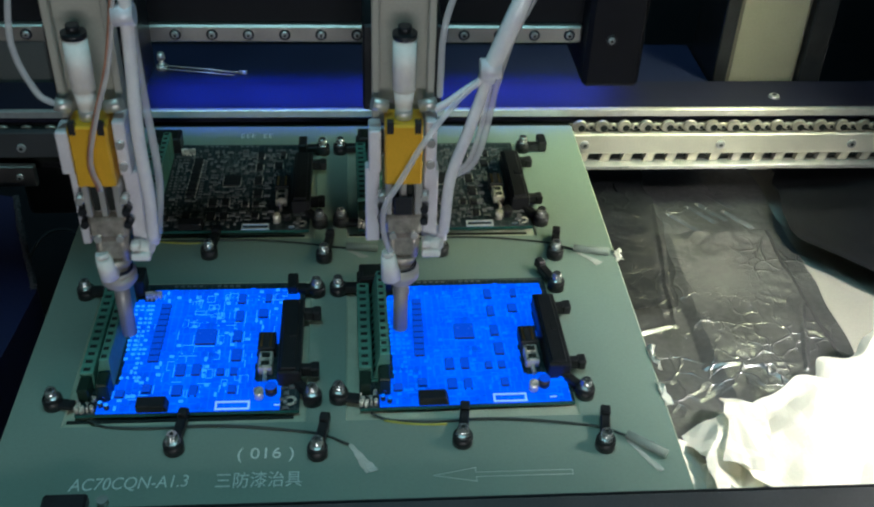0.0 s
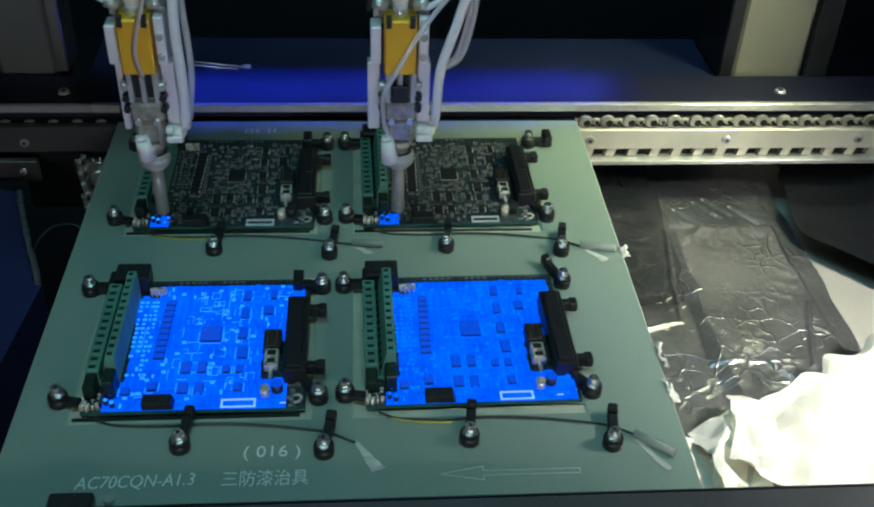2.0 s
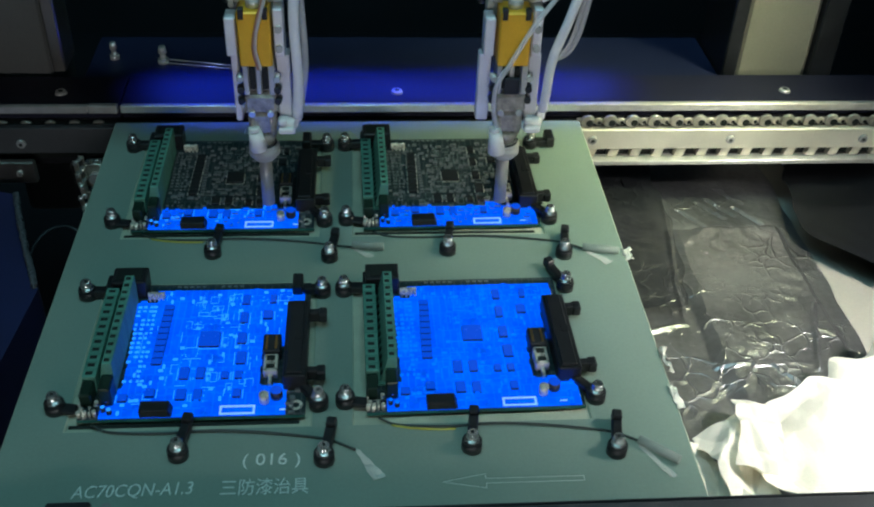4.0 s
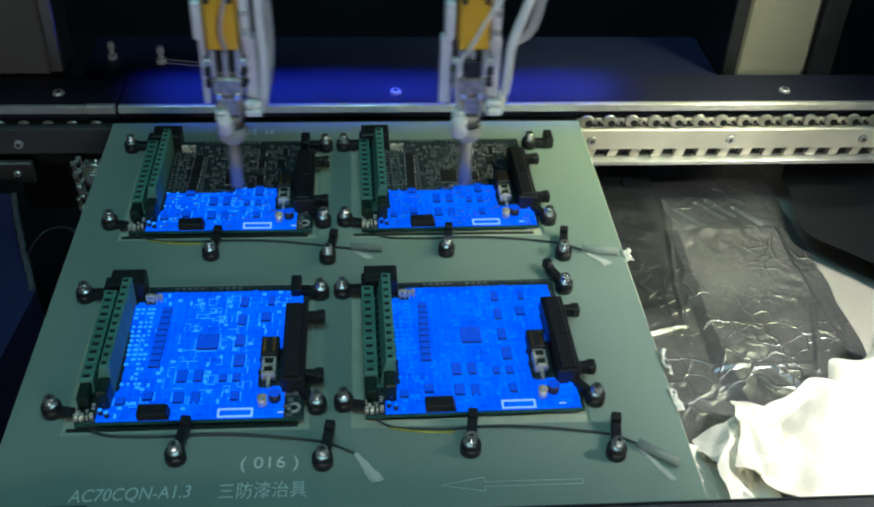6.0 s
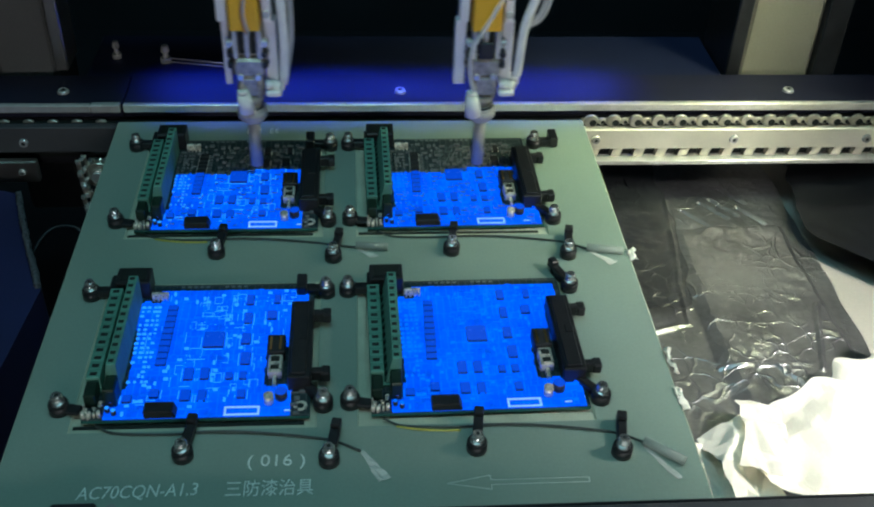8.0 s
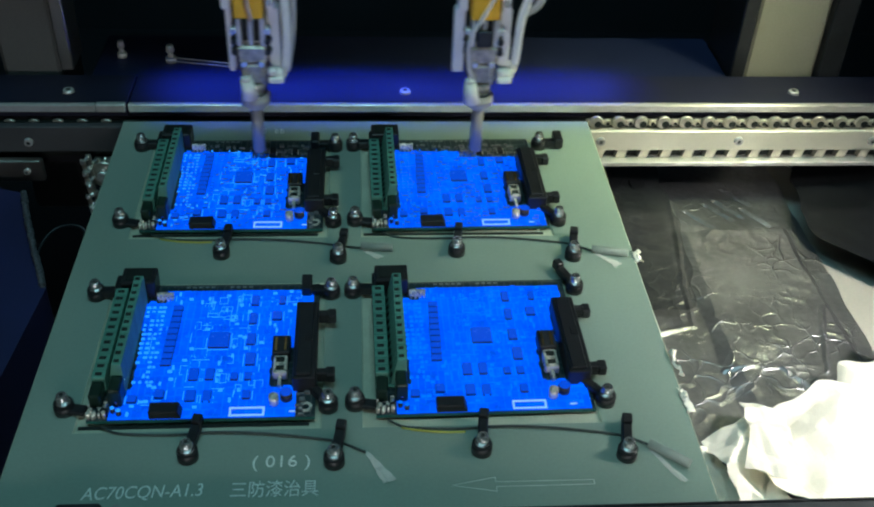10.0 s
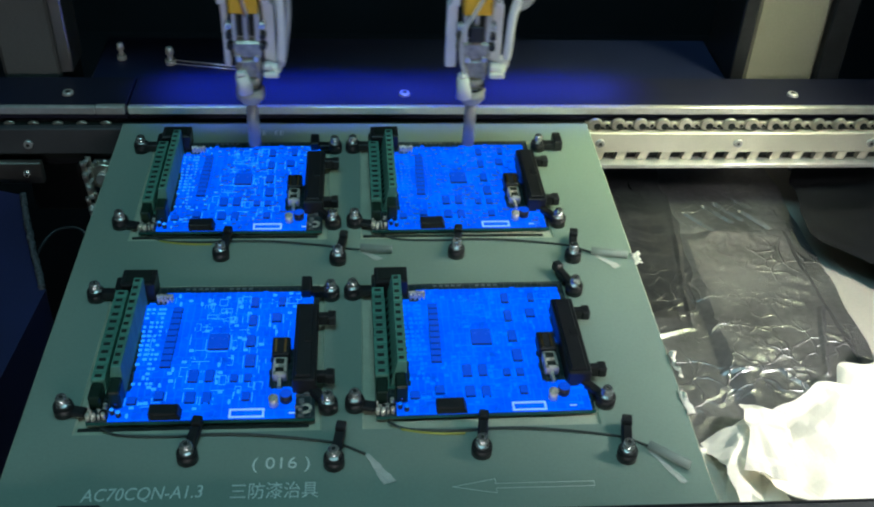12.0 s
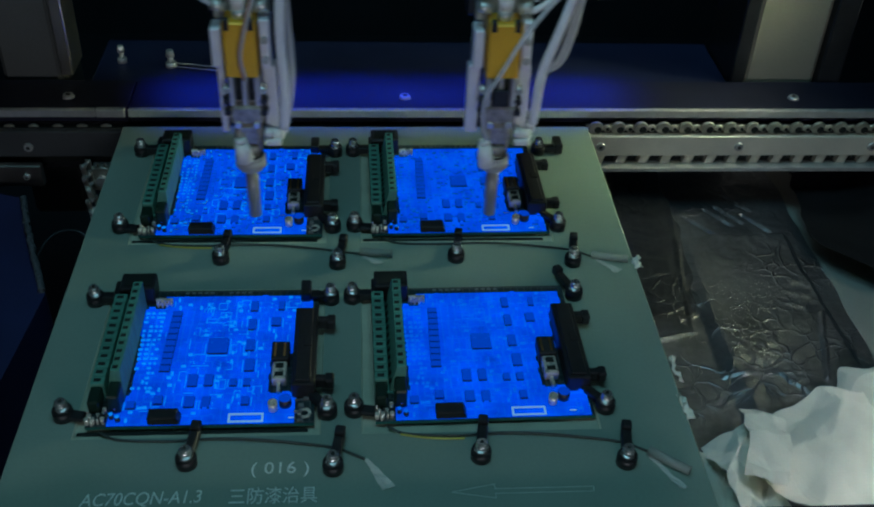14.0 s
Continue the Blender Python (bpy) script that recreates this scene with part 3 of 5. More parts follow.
def tray_side():
    base = thing("waste_tray", "grey painted tray under the crumpled foil", "tray")
    part("base", simple(box, 0.150, 0.46, -0.025, 0.345, -0.10, -0.066, 0.003), GREY_PAINT, base, "grey painted tray")
    bm = bmesh.new()
    sheet(bm, 0.158, 0.296, 0.02, 0.335, 150, 300, foil_height)
    for v in bm.verts:
        if v.co.x > 0.285:
            v.co.x += 0.002 * noise.noise(Vector((3.0, v.co.y * 40, 0)))
    single("foil_sheet", bm, FOIL, "crumpled silvery foil covering the tray", "foil")
    bm = bmesh.new()
    sheet(bm, 0.0, 0.17, 0.155, 0.345, 40, 46, lambda x, y: -0.052 + 0.003 * crease(x, y, 16, 8.0) + 0.016 * x / 0.17)
    for v in bm.verts:
        x, y = v.co.x, v.co.y
        v.co.x = x + 0.292 + 0.25 * max(0, y - 0.245) + 5.5 * max(0, 0.236 - y) ** 2 + 0.35 * max(0, 0.222 - y) + 0.004 * noise.noise(v.co * 50)
    single("black_film", bm, BAG, "crumpled black plastic film over the tray", "film")
    bm = bmesh.new()
    sheet(bm, 0.154, 0.211, 0.150, 0.336, 40, 84, lambda x, y: -0.055 + 0.0022 * crease(x, y, 15, 14.0) + 0.001 * crease(x, y, 70, 2.0))
    for v in bm.verts:
        x, y = v.co.x, v.co.y
        v.co.x = 0.154 + (x - 0.154) * (1 - 2.1 * max(0, 0.234 - y))
        if x > 0.19:
            v.co.x += 0.006 * noise.noise(Vector((2.0, y * 45, 0)))
        if y < 0.170:
            v.co.y += 0.014 * noise.noise(Vector((x * 40, 4.0, 0)))
    single("dark_film", bm, SMOKED, "dark translucent plastic film tucked under the rail", "film")

    def tissue(x, y, long, wide, tall, turn, seed, tilt=0, lift=0.0, size=0.030):
        """A sheet of tissue crumpled into flat facets and sharp folds, with torn edges."""
        rnd = random.Random(seed)
        waves = [(rnd.uniform(0, math.pi), size * 0.62 ** k, rnd.random(), tall * 0.46 ** k) for k in range(6)]

        def shape(a, b):
            h = 0
            for turned, length, shift, high in waves:
                q = (a * math.cos(turned) + b * math.sin(turned)) / length + shift + 0.35 * noise.noise(Vector((a * 28, b * 28, seed)))
                h += high * (1 - abs(q % 2 - 1))
            return h

        bm = bmesh.new()
        sheet(bm, -long / 2, long / 2, -wide / 2, wide / 2, 60, 46, shape)
        for v in bm.verts:
            a, b = v.co.x * 2 / long, v.co.y * 2 / wide
            v.co.x += 0.16 * long * noise.noise(Vector((seed, v.co.y * 55, 1.0))) * abs(a) ** 3
            v.co.y += 0.22 * wide * noise.noise(Vector((v.co.x * 55, seed, 2.0))) * abs(b) ** 3
        for f in bm.faces:
            f.smooth = False
        ob = single("tissue_paper", bm, PAPER, "crumpled white tissue paper lying on foil", "paper", group="crumpled tissues")
        ob.matrix_basis = pose(x, y, -0.058 + lift, 0, tilt, turn)
        ob.modifiers.new("thickness", "SOLIDIFY").thickness = 0.0004

    tissue(0.258, 0.041, 0.115, 0.072, 0.015, 12, 1, 0, 0.001, 0.046)
    tissue(0.302, 0.076, 0.085, 0.060, 0.014, 28, 6, -6, 0.008, 0.044)
    tissue(0.205, 0.047, 0.054, 0.020, 0.014, 74, 2, 8, 0.004, 0.030)
    tissue(0.192, 0.030, 0.052, 0.024, 0.011, 100, 3, 4, 0.000, 0.026)
    tissue(0.180, 0.026, 0.046, 0.018, 0.008, 108, 4, 3, 0.000, 0.024)
    tissue(0.320, 0.030, 0.070, 0.080, 0.014, 40, 7, -4, 0.006, 0.050)
    for k, (x, y, w, d, tilt) in enumerate(((0.1545, 0.054, 0.0026, 0.016, 14), (0.1535, 0.134, 0.004, 0.009, -14), (0.1530, 0.030, 0.003, 0.014, 10))):
        rnd = random.Random(40 + k)
        bm = bmesh.new()
        sheet(bm, -w / 2, w / 2, -d / 2, d / 2, 4, 6, lambda a, b: rnd.uniform(-0.0012, 0.0012))
        for v in bm.verts:
            v.co.x += rnd.uniform(-0.0012, 0.0012)
        ob = single("torn_tape", bm, PAPER, "torn white masking tape on the fixture edge", "tape", group="torn tape bits")
        ob.matrix_basis = pose(x, y, 0.0008, 0, tilt, 3)
        ob.modifiers.new("thickness", "SOLIDIFY").thickness = 0.0003


# ---- fixture plate ----
PITCH_X, PITCH_Y = 0.120, 0.1341
SLOTS = [(0, 0), (PITCH_X, 0), (0, PITCH_Y), (PITCH_X, PITCH_Y)]
POCKET = (-0.1088, -0.0072, 0.0196, 0.1150)
PLATE = (-0.1326, 0.1528, -0.0290, 0.2724)


def letters(body, size, x, y, parent, turn=0, shear=0.0, wide=1.0, squeeze=1.0):
    cu = bpy.data.curves.new("engraving", "FONT")
    cu.body, cu.size, cu.extrude, cu.shear, cu.space_character = body, size, 0.0001, shear, wide
    ob = bpy.data.objects.new("engraving_source", cu)
    scene.collection.objects.link(ob)
    bpy.context.view_layer.update()
    me = bpy.data.meshes.new_from_object(ob.evaluated_get(bpy.context.evaluated_depsgraph_get()))
    bpy.data.objects.remove(ob)
    me.materials.clear()
    me.materials.append(ENGRAVE)
    ob = part("engraving", me, None, parent, "pale engraved writing")
    ob.matrix_basis = pose(x, y, 0.0002, 0, 0, turn) @ Matrix.Diagonal((squeeze, 1, 1, 1))


def fixture():
    fx = thing("coating_fixture", "grey-green laminate fixture plate with four board pockets", "fixture plate")
    xs = sorted({PLATE[0], PLATE[1], *[p + POCKET[k] for p in (0, PITCH_X) for k in (0, 1)]})
    ys = sorted({PLATE[2], PLATE[3], *[p + POCKET[k] for p in (0, PITCH_Y) for k in (2, 3)]})
    bm = bmesh.new()
    v = {(i, j): bm.verts.new((x, y, 0)) for i, x in enumerate(xs) for j, y in enumerate(ys)}
    faces = [bm.faces.new((v[i, j], v[i + 1, j], v[i + 1, j + 1], v[i, j + 1])) for i in range(len(xs) - 1) for j in range(len(ys) - 1) if not (i % 2 == 1 and j % 2 == 1)]
    bmesh.ops.dissolve_limit(bm, angle_limit=0.01, verts=bm.verts, edges=bm.edges)
    res = bmesh.ops.extrude_face_region(bm, geom=list(bm.faces))
    bmesh.ops.translate(bm, vec=(0, 0, -0.00125), verts=[q for q in res["geom"] if isinstance(q, bmesh.types.BMVert)])
    # Bevels get the paler colour: the light their edges catch is painted in.
    sharp = [e for e in bm.edges if len(e.link_faces) == 2 and e.calc_face_angle() > 1]
    for f in bmesh.ops.bevel(bm, geom=sharp, offset=0.0006, segments=1, affect="EDGES")["faces"]:
        f.material_index = 1
    part("top_plate", bm, [FR4, LAMINATE_EDGE], fx)
    part("base_plate", simple(box, PLATE[0] + 0.0003, PLATE[1] - 0.0003, PLATE[2], PLATE[3] - 0.0003, -0.006, -0.0012), LAMINATE_EDGE, fx, "pale laminate lower layer")
    post = mesh_of("standoff", simple(rod, (0, 0, -0.0012), (0, 0, 0.0004), 0.002, 10), FR4)
    for sx, sy in SLOTS:
        for x in (-0.100, -0.014):
            for y in (0.028, 0.108):
                part("standoff", post, None, fx).matrix_basis = pose(sx + x, sy + y, 0)
    # Dark strip stands in for the shadowed gap under the board's front edge.
    for sx, sy in (SLOTS[0], SLOTS[2], SLOTS[3]):
        part("pocket_gap_shade", simple(box, sx + POCKET[0] + 0.0008, sx - 0.0120, sy + 0.0218, sy + 0.0236, -0.0013, -0.0009), HOLE, fx, "near-black strip for the shaded gap at the pocket edge")
    letters("AC70CQN-A1.3", 0.0088, -0.0990, -0.0160, fx, 1, 0.12, 1.02, 0.76)
    letters("\u4e09\u9632\u6f06\u6cbb\u5177", 0.0088, -0.0420, -0.0160, fx, 0, 0, 1.0, 0.80)
    letters("( 016 )", 0.0085, -0.0345, -0.0015, fx, 0, 0, 1.05)
    bm = bmesh.new()
    for k in range(5):
        x = -0.054 + k * 0.0032 + (0.004 if k > 2 else 0)
        for q in (0.2582, 0.2604, 0.2626):
            box(bm, x, x + 0.0020, q, q + 0.0004, 0.00002, 0.0001)
        box(bm, x, x + 0.0004, 0.2586, 0.2626, 0.00002, 0.0001)
    part("worn_writing", bm, ENGRAVE, fx, "worn illegible engraved code")
    bm = bmesh.new()
    tip, head, half, neck, end = (0.0465, -0.0131), 0.0640, 0.0036, 0.0012, 0.1040
    for a, b in ((tip, (head, tip[1] + half)), (tip, (head, tip[1] - half)), ((head, tip[1] + half), (head, tip[1] + neck)), ((head, tip[1] - half), (head, tip[1] - neck)), ((head, tip[1] + neck), (end, tip[1] + neck)), ((head, tip[1] - neck), (end, tip[1] - neck)), ((end, tip[1] + neck), (end, tip[1] - neck))):
        rod(bm, (*a, -0.00004), (*b, -0.00004), 0.00014, 6)
    part("arrow", bm, ENGRAVE, fx, "engraved outline arrow")
    return fx


def clamp_type(kind):
    c = thing("board_clamp", "black plastic board clamp with bright socket screw", "clamp", "clamps on the fixture")
    bm = bmesh.new()
    rod(bm, (0, 0, 0), (0, 0, 0.0046), 0.0043, 18)
    ring(bm, (0, 0), 0.0030, 0.0040, 0.0046, 0.0054)
    part("base", bm, BLACK, c)
    bm = bmesh.new()
    if kind == "straight":
        box(bm, 0.003, 0.0150, -0.0021, 0.0021, 0.0010, 0.0050, 0.0006)
        box(bm, 0.0135, 0.0185, -0.0021, 0.0021, 0.0020, 0.0070, 0.0006)
    elif kind == "stub":
        box(bm, 0.003, 0.0095, -0.0026, 0.0026, 0.0008, 0.0030, 0.0005)
    else:
        up = 1 if kind == "cross" else -1
        box(bm, 0.003, 0.0105, -0.0024, 0.0024, 0.0008, 0.0050, 0.0005)
        box(bm, 0.0092, 0.0142, min(-0.0035 * up, 0.0080 * up), max(-0.0035 * up, 0.0080 * up), 0.0008, 0.0072, 0.0007)
    part("arm", bm, BLACK, c)
    bm = bmesh.new()
    rod(bm, (0, 0, 0.0046), (0, 0, 0.0054), 0.0036, 18)
    rod(bm, (0, 0, 0.0054), (0, 0, 0.0088), 0.0026, 18)
    rod(bm, (0, 0, 0.0088), (0, 0, 0.0096), 0.0026, 18, 0.0021)
    ring(bm, (0, 0), 0.0009, 0.0020, 0.0096, 0.0098, 18)
    b = part("bolt", bm, BOLT, c, "bright socket head screw")
    part("socket", simple(rod, (0, 0, 0.0095), (0, 0, 0.0097), 0.0009, 6), HOLE, b)
    return c


def clamps():
    spots = [("straight", -0.0602, 0.0045, 82), ("straight", 0.0, 0.0, 80), ("straight", -0.0030, 0.0310, 128), ("mirror", -0.0030, 0.1063, 180), ("cross", -0.1160, 0.1070, 0), ("stub", -0.1150, 0.0320, -12)]
    first = {}
    for n, (sx, sy) in enumerate(SLOTS):
        for kind, x, y, turn in spots:
            if kind == "mirror" and n == 1:
                kind, x, y, turn = "straight", -0.0040, 0.1075, 112
            if kind == "mirror" and n == 3:
                kind, x, y, turn = "cross", -0.0030, 0.1078, 0
            if sx and x < -0.1:
                x += 0.0025
            if not sx and x > -0.01:
                x -= 0.0010
            m = pose(sx + x, sy + y, 0, 0, 0, turn)
            if kind not in first:
                first[kind] = clamp_type(kind)
                first[kind].matrix_basis = m
            else:
                copy_thing(first[kind], m)


def leads():
    ends = [((0.0117, 0.0046), None), ((0.0112, 0.0048), (0.0249, -0.0070)), ((0.0113, 0.0087), (0.0268, 0.0069)), ((0.0114, 0.0044), (0.0290, 0.0007))]
    tapes = [((0.0120, 0.0040), (0.0188, -0.0122), (0.0240, -0.0098)), ((0.0102, 0.0026), (0.0192, -0.0150), (0.0222, -0.0146)), ((0.0110, 0.0070), (0.0185, -0.0008), (0.0225, 0.0010)), ((0.0120, 0.0020), (0.0206, -0.0092), (0.0245, -0.0068))]
    for (sx, sy), (stop, sleeve), tape in zip(SLOTS, ends, tapes):
        w = thing("lead_wire", "thin dark wire taped across the fixture plate", "wire", "taped wires")
        bm = bmesh.new()
        hose(bm, [(sx + x, sy + y, z) for x, y, z in ((-0.0985, 0.0225, 0.0006), (-0.0900, 0.0180, 0.0006), (-0.0696, 0.0166, 0.0006), (-0.0500, 0.0172, 0.0010), (-0.0308, 0.0160, 0.0010), (-0.0100, 0.0130, 0.0008), (0.0010, 0.0106, 0.0006), (*stop, 0.0008))], 0.00055, 6, 5)
        part("wire", bm, WIRE, w)
        if (sx > 0) != (sy > 0):
            bm = bmesh.new()
            hose(bm, [(sx + x, sy + y, 0.0005) for x, y in ((-0.0930, 0.0180), (-0.0840, 0.0160), (-0.0740, 0.0150), (-0.0660, 0.0150))], 0.00045, 6, 5)
            part("second_wire", bm, YELLOW_WIRE, w, "short yellowish wire beside the dark one")
        if sleeve:
            part("sleeve", simple(rod, (sx + stop[0] - 0.0008, sy + stop[1], 0.0021), (sx + sleeve[0], sy + sleeve[1], 0.0021), 0.0020, 12), SLEEVE, w, "grey translucent sleeve")
        # tape: a narrow strip that spreads and wrinkles towards its loose end
        bm = bmesh.new()
        a, b, c = (Vector((sx + q[0], sy + q[1], 0)) for q in tape)
        rnd = random.Random(int(1000 * (sx + 2 * sy)) + 3)
        rows = []
        for k in range(9):
            u = k / 8
            left, right = a.lerp(b, u), (a + Vector((0.0012, 0.0008, 0))).lerp(c, u)
            rows.append([bm.verts.new(left.lerp(right, q / 4) + Vector((rnd.uniform(-0.0003, 0.0003), rnd.uniform(-0.0003, 0.0003), 0.0005 + 0.0008 * u * rnd.random()))) for q in range(5)])
        for p, q in zip(rows, rows[1:]):
            for k in range(4):
                bm.faces.new((p[k], p[k + 1], q[k + 1], q[k]))
        strip = part("tape", bm, TAPE, w, "clear wrinkled adhesive tape")
        strip.modifiers.new("thickness", "SOLIDIFY").thickness = 0.0001


# ---- circuit boards ----
Z = 0.002
CHIPS = [(-0.0602, -0.0486, 0.0653, 0.0777), (-0.0658, -0.0605, 0.0449, 0.0539), (-0.0586, -0.0538, 0.0452, 0.0537), (-0.0657, -0.0603, 0.0325, 0.0403), (-0.0583, -0.0537, 0.0319, 0.0400), (-0.0421, -0.0377, 0.0948, 0.1031), (-0.0421, -0.0377, 0.0813, 0.0904), (-0.0423, -0.0373, 0.0673, 0.0760), (-0.0419, -0.0365, 0.0539, 0.0633), (-0.0473, -0.0434, 0.0452, 0.0503), (-0.0414, -0.0373, 0.0450, 0.0505), (-0.0415, -0.0372, 0.0336, 0.0394), (-0.0289, -0.0254, 0.0956, 0.1027), (-0.0318, -0.0263, 0.0842, 0.0912), (-0.0787, -0.0739, 0.0349, 0.0407), (-0.0898, -0.0850, 0.0325, 0.0375)]
CHIPS += [(-0.0785 + 0.00009 * k, -0.0742 + 0.00009 * k, 0.0552 + 0.0041 * k, 0.0589 + 0.0041 * k) for k in range(10)]

CHIPS = [(0.9 * a + 0.1 * b, 0.1 * a + 0.9 * b, 0.9 * c + 0.1 * d, 0.1 * c + 0.9 * d) if d - c > 0.0040 else (a - 0.0002, b + 0.0002, c + 0.0002, d - 0.0002) for a, b, c, d in CHIPS]


def left_limit(y):
    return -0.0955 if y < 0.0370 else -0.0905 if y < 0.0430 else -0.0880 - 0.0030 * (y - 0.043) / 0.054 if y < 0.0985 else -0.0820


def right_limit(y, wide=True):
    return (-0.0108 if wide else -0.0176) if y < 0.0430 else -0.0300 if y < 0.0690 else -0.0197 if y < 0.0900 else -0.0122


def free_of_chips(x, y, gap=0.0004):
    if -0.0310 < x < -0.0200 and 0.0440 < y < 0.0700 or -0.080 < x < -0.0645 and 0.0230 < y < 0.0315 or -0.0490 < x < -0.0278 and 0.0210 < y < 0.0325 or -0.030 < x < -0.018 and y < 0.040:
        return False
    return all(not (a - gap < x < b + gap and c - gap < y < d + gap) for a, b, c, d in CHIPS)


def passive_list():
    rnd = random.Random(4)
    out = []
    for k in range(17):
        for x in (-0.0885, -0.0858, -0.0832, -0.0812):
            if rnd.random() < 0.74:
                out.append((x + 0.0004 * rnd.random() - 0.0012 * (k / 17), 0.0455 + k * 0.0031, rnd.choice((0.0010, 0.0014, 0.0017)), 0.0009, 0.0008))
    for k in range(14):
        out.append((-0.0712 - 0.0006 * k / 14, 0.0560 + k * 0.0029, 0.0022, 0.0011, 0.0008))
    tries = 0
    while len(out) < 250 and tries < 9000:
        tries += 1
        x, y = rnd.uniform(-0.0900, -0.0130), rnd.uniform(0.0245, 0.1055)
        x, y = round(x / 0.0011) * 0.0011, round(y / 0.0012) * 0.0012
        w, d = rnd.choice(((0.0018, 0.0009), (0.0009, 0.0018), (0.0026, 0.0014), (0.0014, 0.0026), (0.0034, 0.0010), (0.0034, 0.0020), (0.0018, 0.0036), (0.0024, 0.0024)))
        if not left_limit(y) + 0.002 < x < right_limit(y) - 0.002 or not free_of_chips(x, y, 0.0011):
            continue
        if any(abs(x - p[0]) < (w + p[2]) / 2 + 0.0003 and abs(y - p[1]) < (d + p[3]) / 2 + 0.0003 for p in out):
            continue
        out.append((x, y, w, d, rnd.uniform(0.0007, 0.0013)))
    return out


PASSIVES = passive_list()
PRINT = [(-0.0457, -0.0308, 0.0286, 0.0294), (-0.0457, -0.0308, 0.0244, 0.0252), (-0.0457, -0.0448, 0.0252, 0.0286), (-0.0317, -0.0308, 0.0252, 0.0286), (-0.0205, -0.0175, 0.0262, 0.0268)]


def trace_list():
    """Printed outlines and wide traces on the board: x0, x1, y0, y1."""
    rnd = random.Random(12)
    out = []
    for k in range(34):
        w, d = rnd.uniform(0.0026, 0.0056), rnd.uniform(0.0026, 0.0062)
        x, y, t = rnd.uniform(-0.0700, -0.0200), rnd.uniform(0.0310, 0.1010), 0.00028
        if not left_limit(y) + 0.001 < x or x + w > right_limit(y) - 0.001 or x + w > right_limit(y + d) - 0.001 or not free_of_chips(x + w / 2, y + d / 2, 0.0012):
            continue
        out += [(x, x + w, y, y + t), (x, x + w, y + d - t, y + d), (x, x + t, y + t, y + d - t), (x + w - t, x + w, y + t, y + d - t)]
    for k in range(80):
        long, t = rnd.uniform(0.003, 0.013), rnd.uniform(0.00022, 0.00042)
        x, y = rnd.uniform(-0.0870, -0.0180), rnd.uniform(0.0280, 0.1020)
        w, d = (long, t) if rnd.random() < 0.4 else (t, long)
        if left_limit(y) + 0.001 < x and x + w < min(right_limit(y), right_limit(y + d)) - 0.001 and y + d < 0.107 and free_of_chips(x + w / 2, y + d / 2) and free_of_chips(x, y) and free_of_chips(x + w, y + d):
            out.append((x, x + w, y, y + d))
    return out


TRACES = trace_list()
RISE = 0.0009  # how far a patch of coating comes up when it is laid


def coating_cell(bm, x0, x1, y0, y1, over=-0.00005):
    if x1 - x0 < 0.0004:
        return False
    box(bm, x0, x1, y0, y1, Z - 0.0001, Z + 0.0006)
    for a, b, c, d in CHIPS:
        if x0 <= (a + b) / 2 < x1 and y0 <= (c + d) / 2 < y1:
            for p0, p1, q0, q1 in () if d - c < 0.0036 else ((a - 0.0011, a - 0.0007, c - 0.0004, d + 0.0004), (b + 0.0007, b + 0.0011, c - 0.0004, d + 0.0004)) + (((a, b, c - 0.0012, c - 0.0008), (a, b, d + 0.0008, d + 0.0012)) if b - a > 0.005 else ()):
                box(bm, p0, p1, q0, q1, Z + 0.0003, Z + 0.0008, index=2)
            box(bm, a + 0.0001, b - 0.0001, c + 0.0001, d - 0.0001, Z + 0.0014, Z + 0.0019, index=1)
    for x, y, r, h, k in ((-0.0220, 0.0345, 0.0026, 0.0045, 1), (-0.0932, 0.0330, 0.0019, 0.0030, 1), (-0.0942, 0.0283, 0.0009, 0.0030, 2), (-0.0914, 0.0268, 0.0010, 0.0030, 2)):
        if x0 <= x < x1 and y0 <= y < y1:
            rod(bm, (x, y, Z + h - 0.0006), (x, y, Z + h + 0.0003), r, 14, index=k)
    for a, b, c, d in TRACES:
        if a < x1 and b > x0 and c < y1 and d > y0:
            box(bm, max(a, x0), min(b, x1), max(c, y0), min(d, y1), Z + 0.0003, Z + 0.0008, index=2)
    for a, b, c, d in PRINT:
        if a < x1 and b > x0 and y0 <= (c + d) / 2 < y1:
            box(bm, max(a, x0), min(b, x1), c, d, Z + 0.0006, Z + 0.0011, index=3)
    for x, y, w, d, h in PASSIVES:
        if x0 <= x < x1 and y0 <= y < y1:
            box(bm, x - w / 2 - over, x + w / 2 + over, y - d / 2 - over, y + d / 2 + over, Z + (h - 0.0001 if over < 0 else 0.0003), Z + h + 0.0004, index=2 if w * d < 2e-6 else 0)
    return True


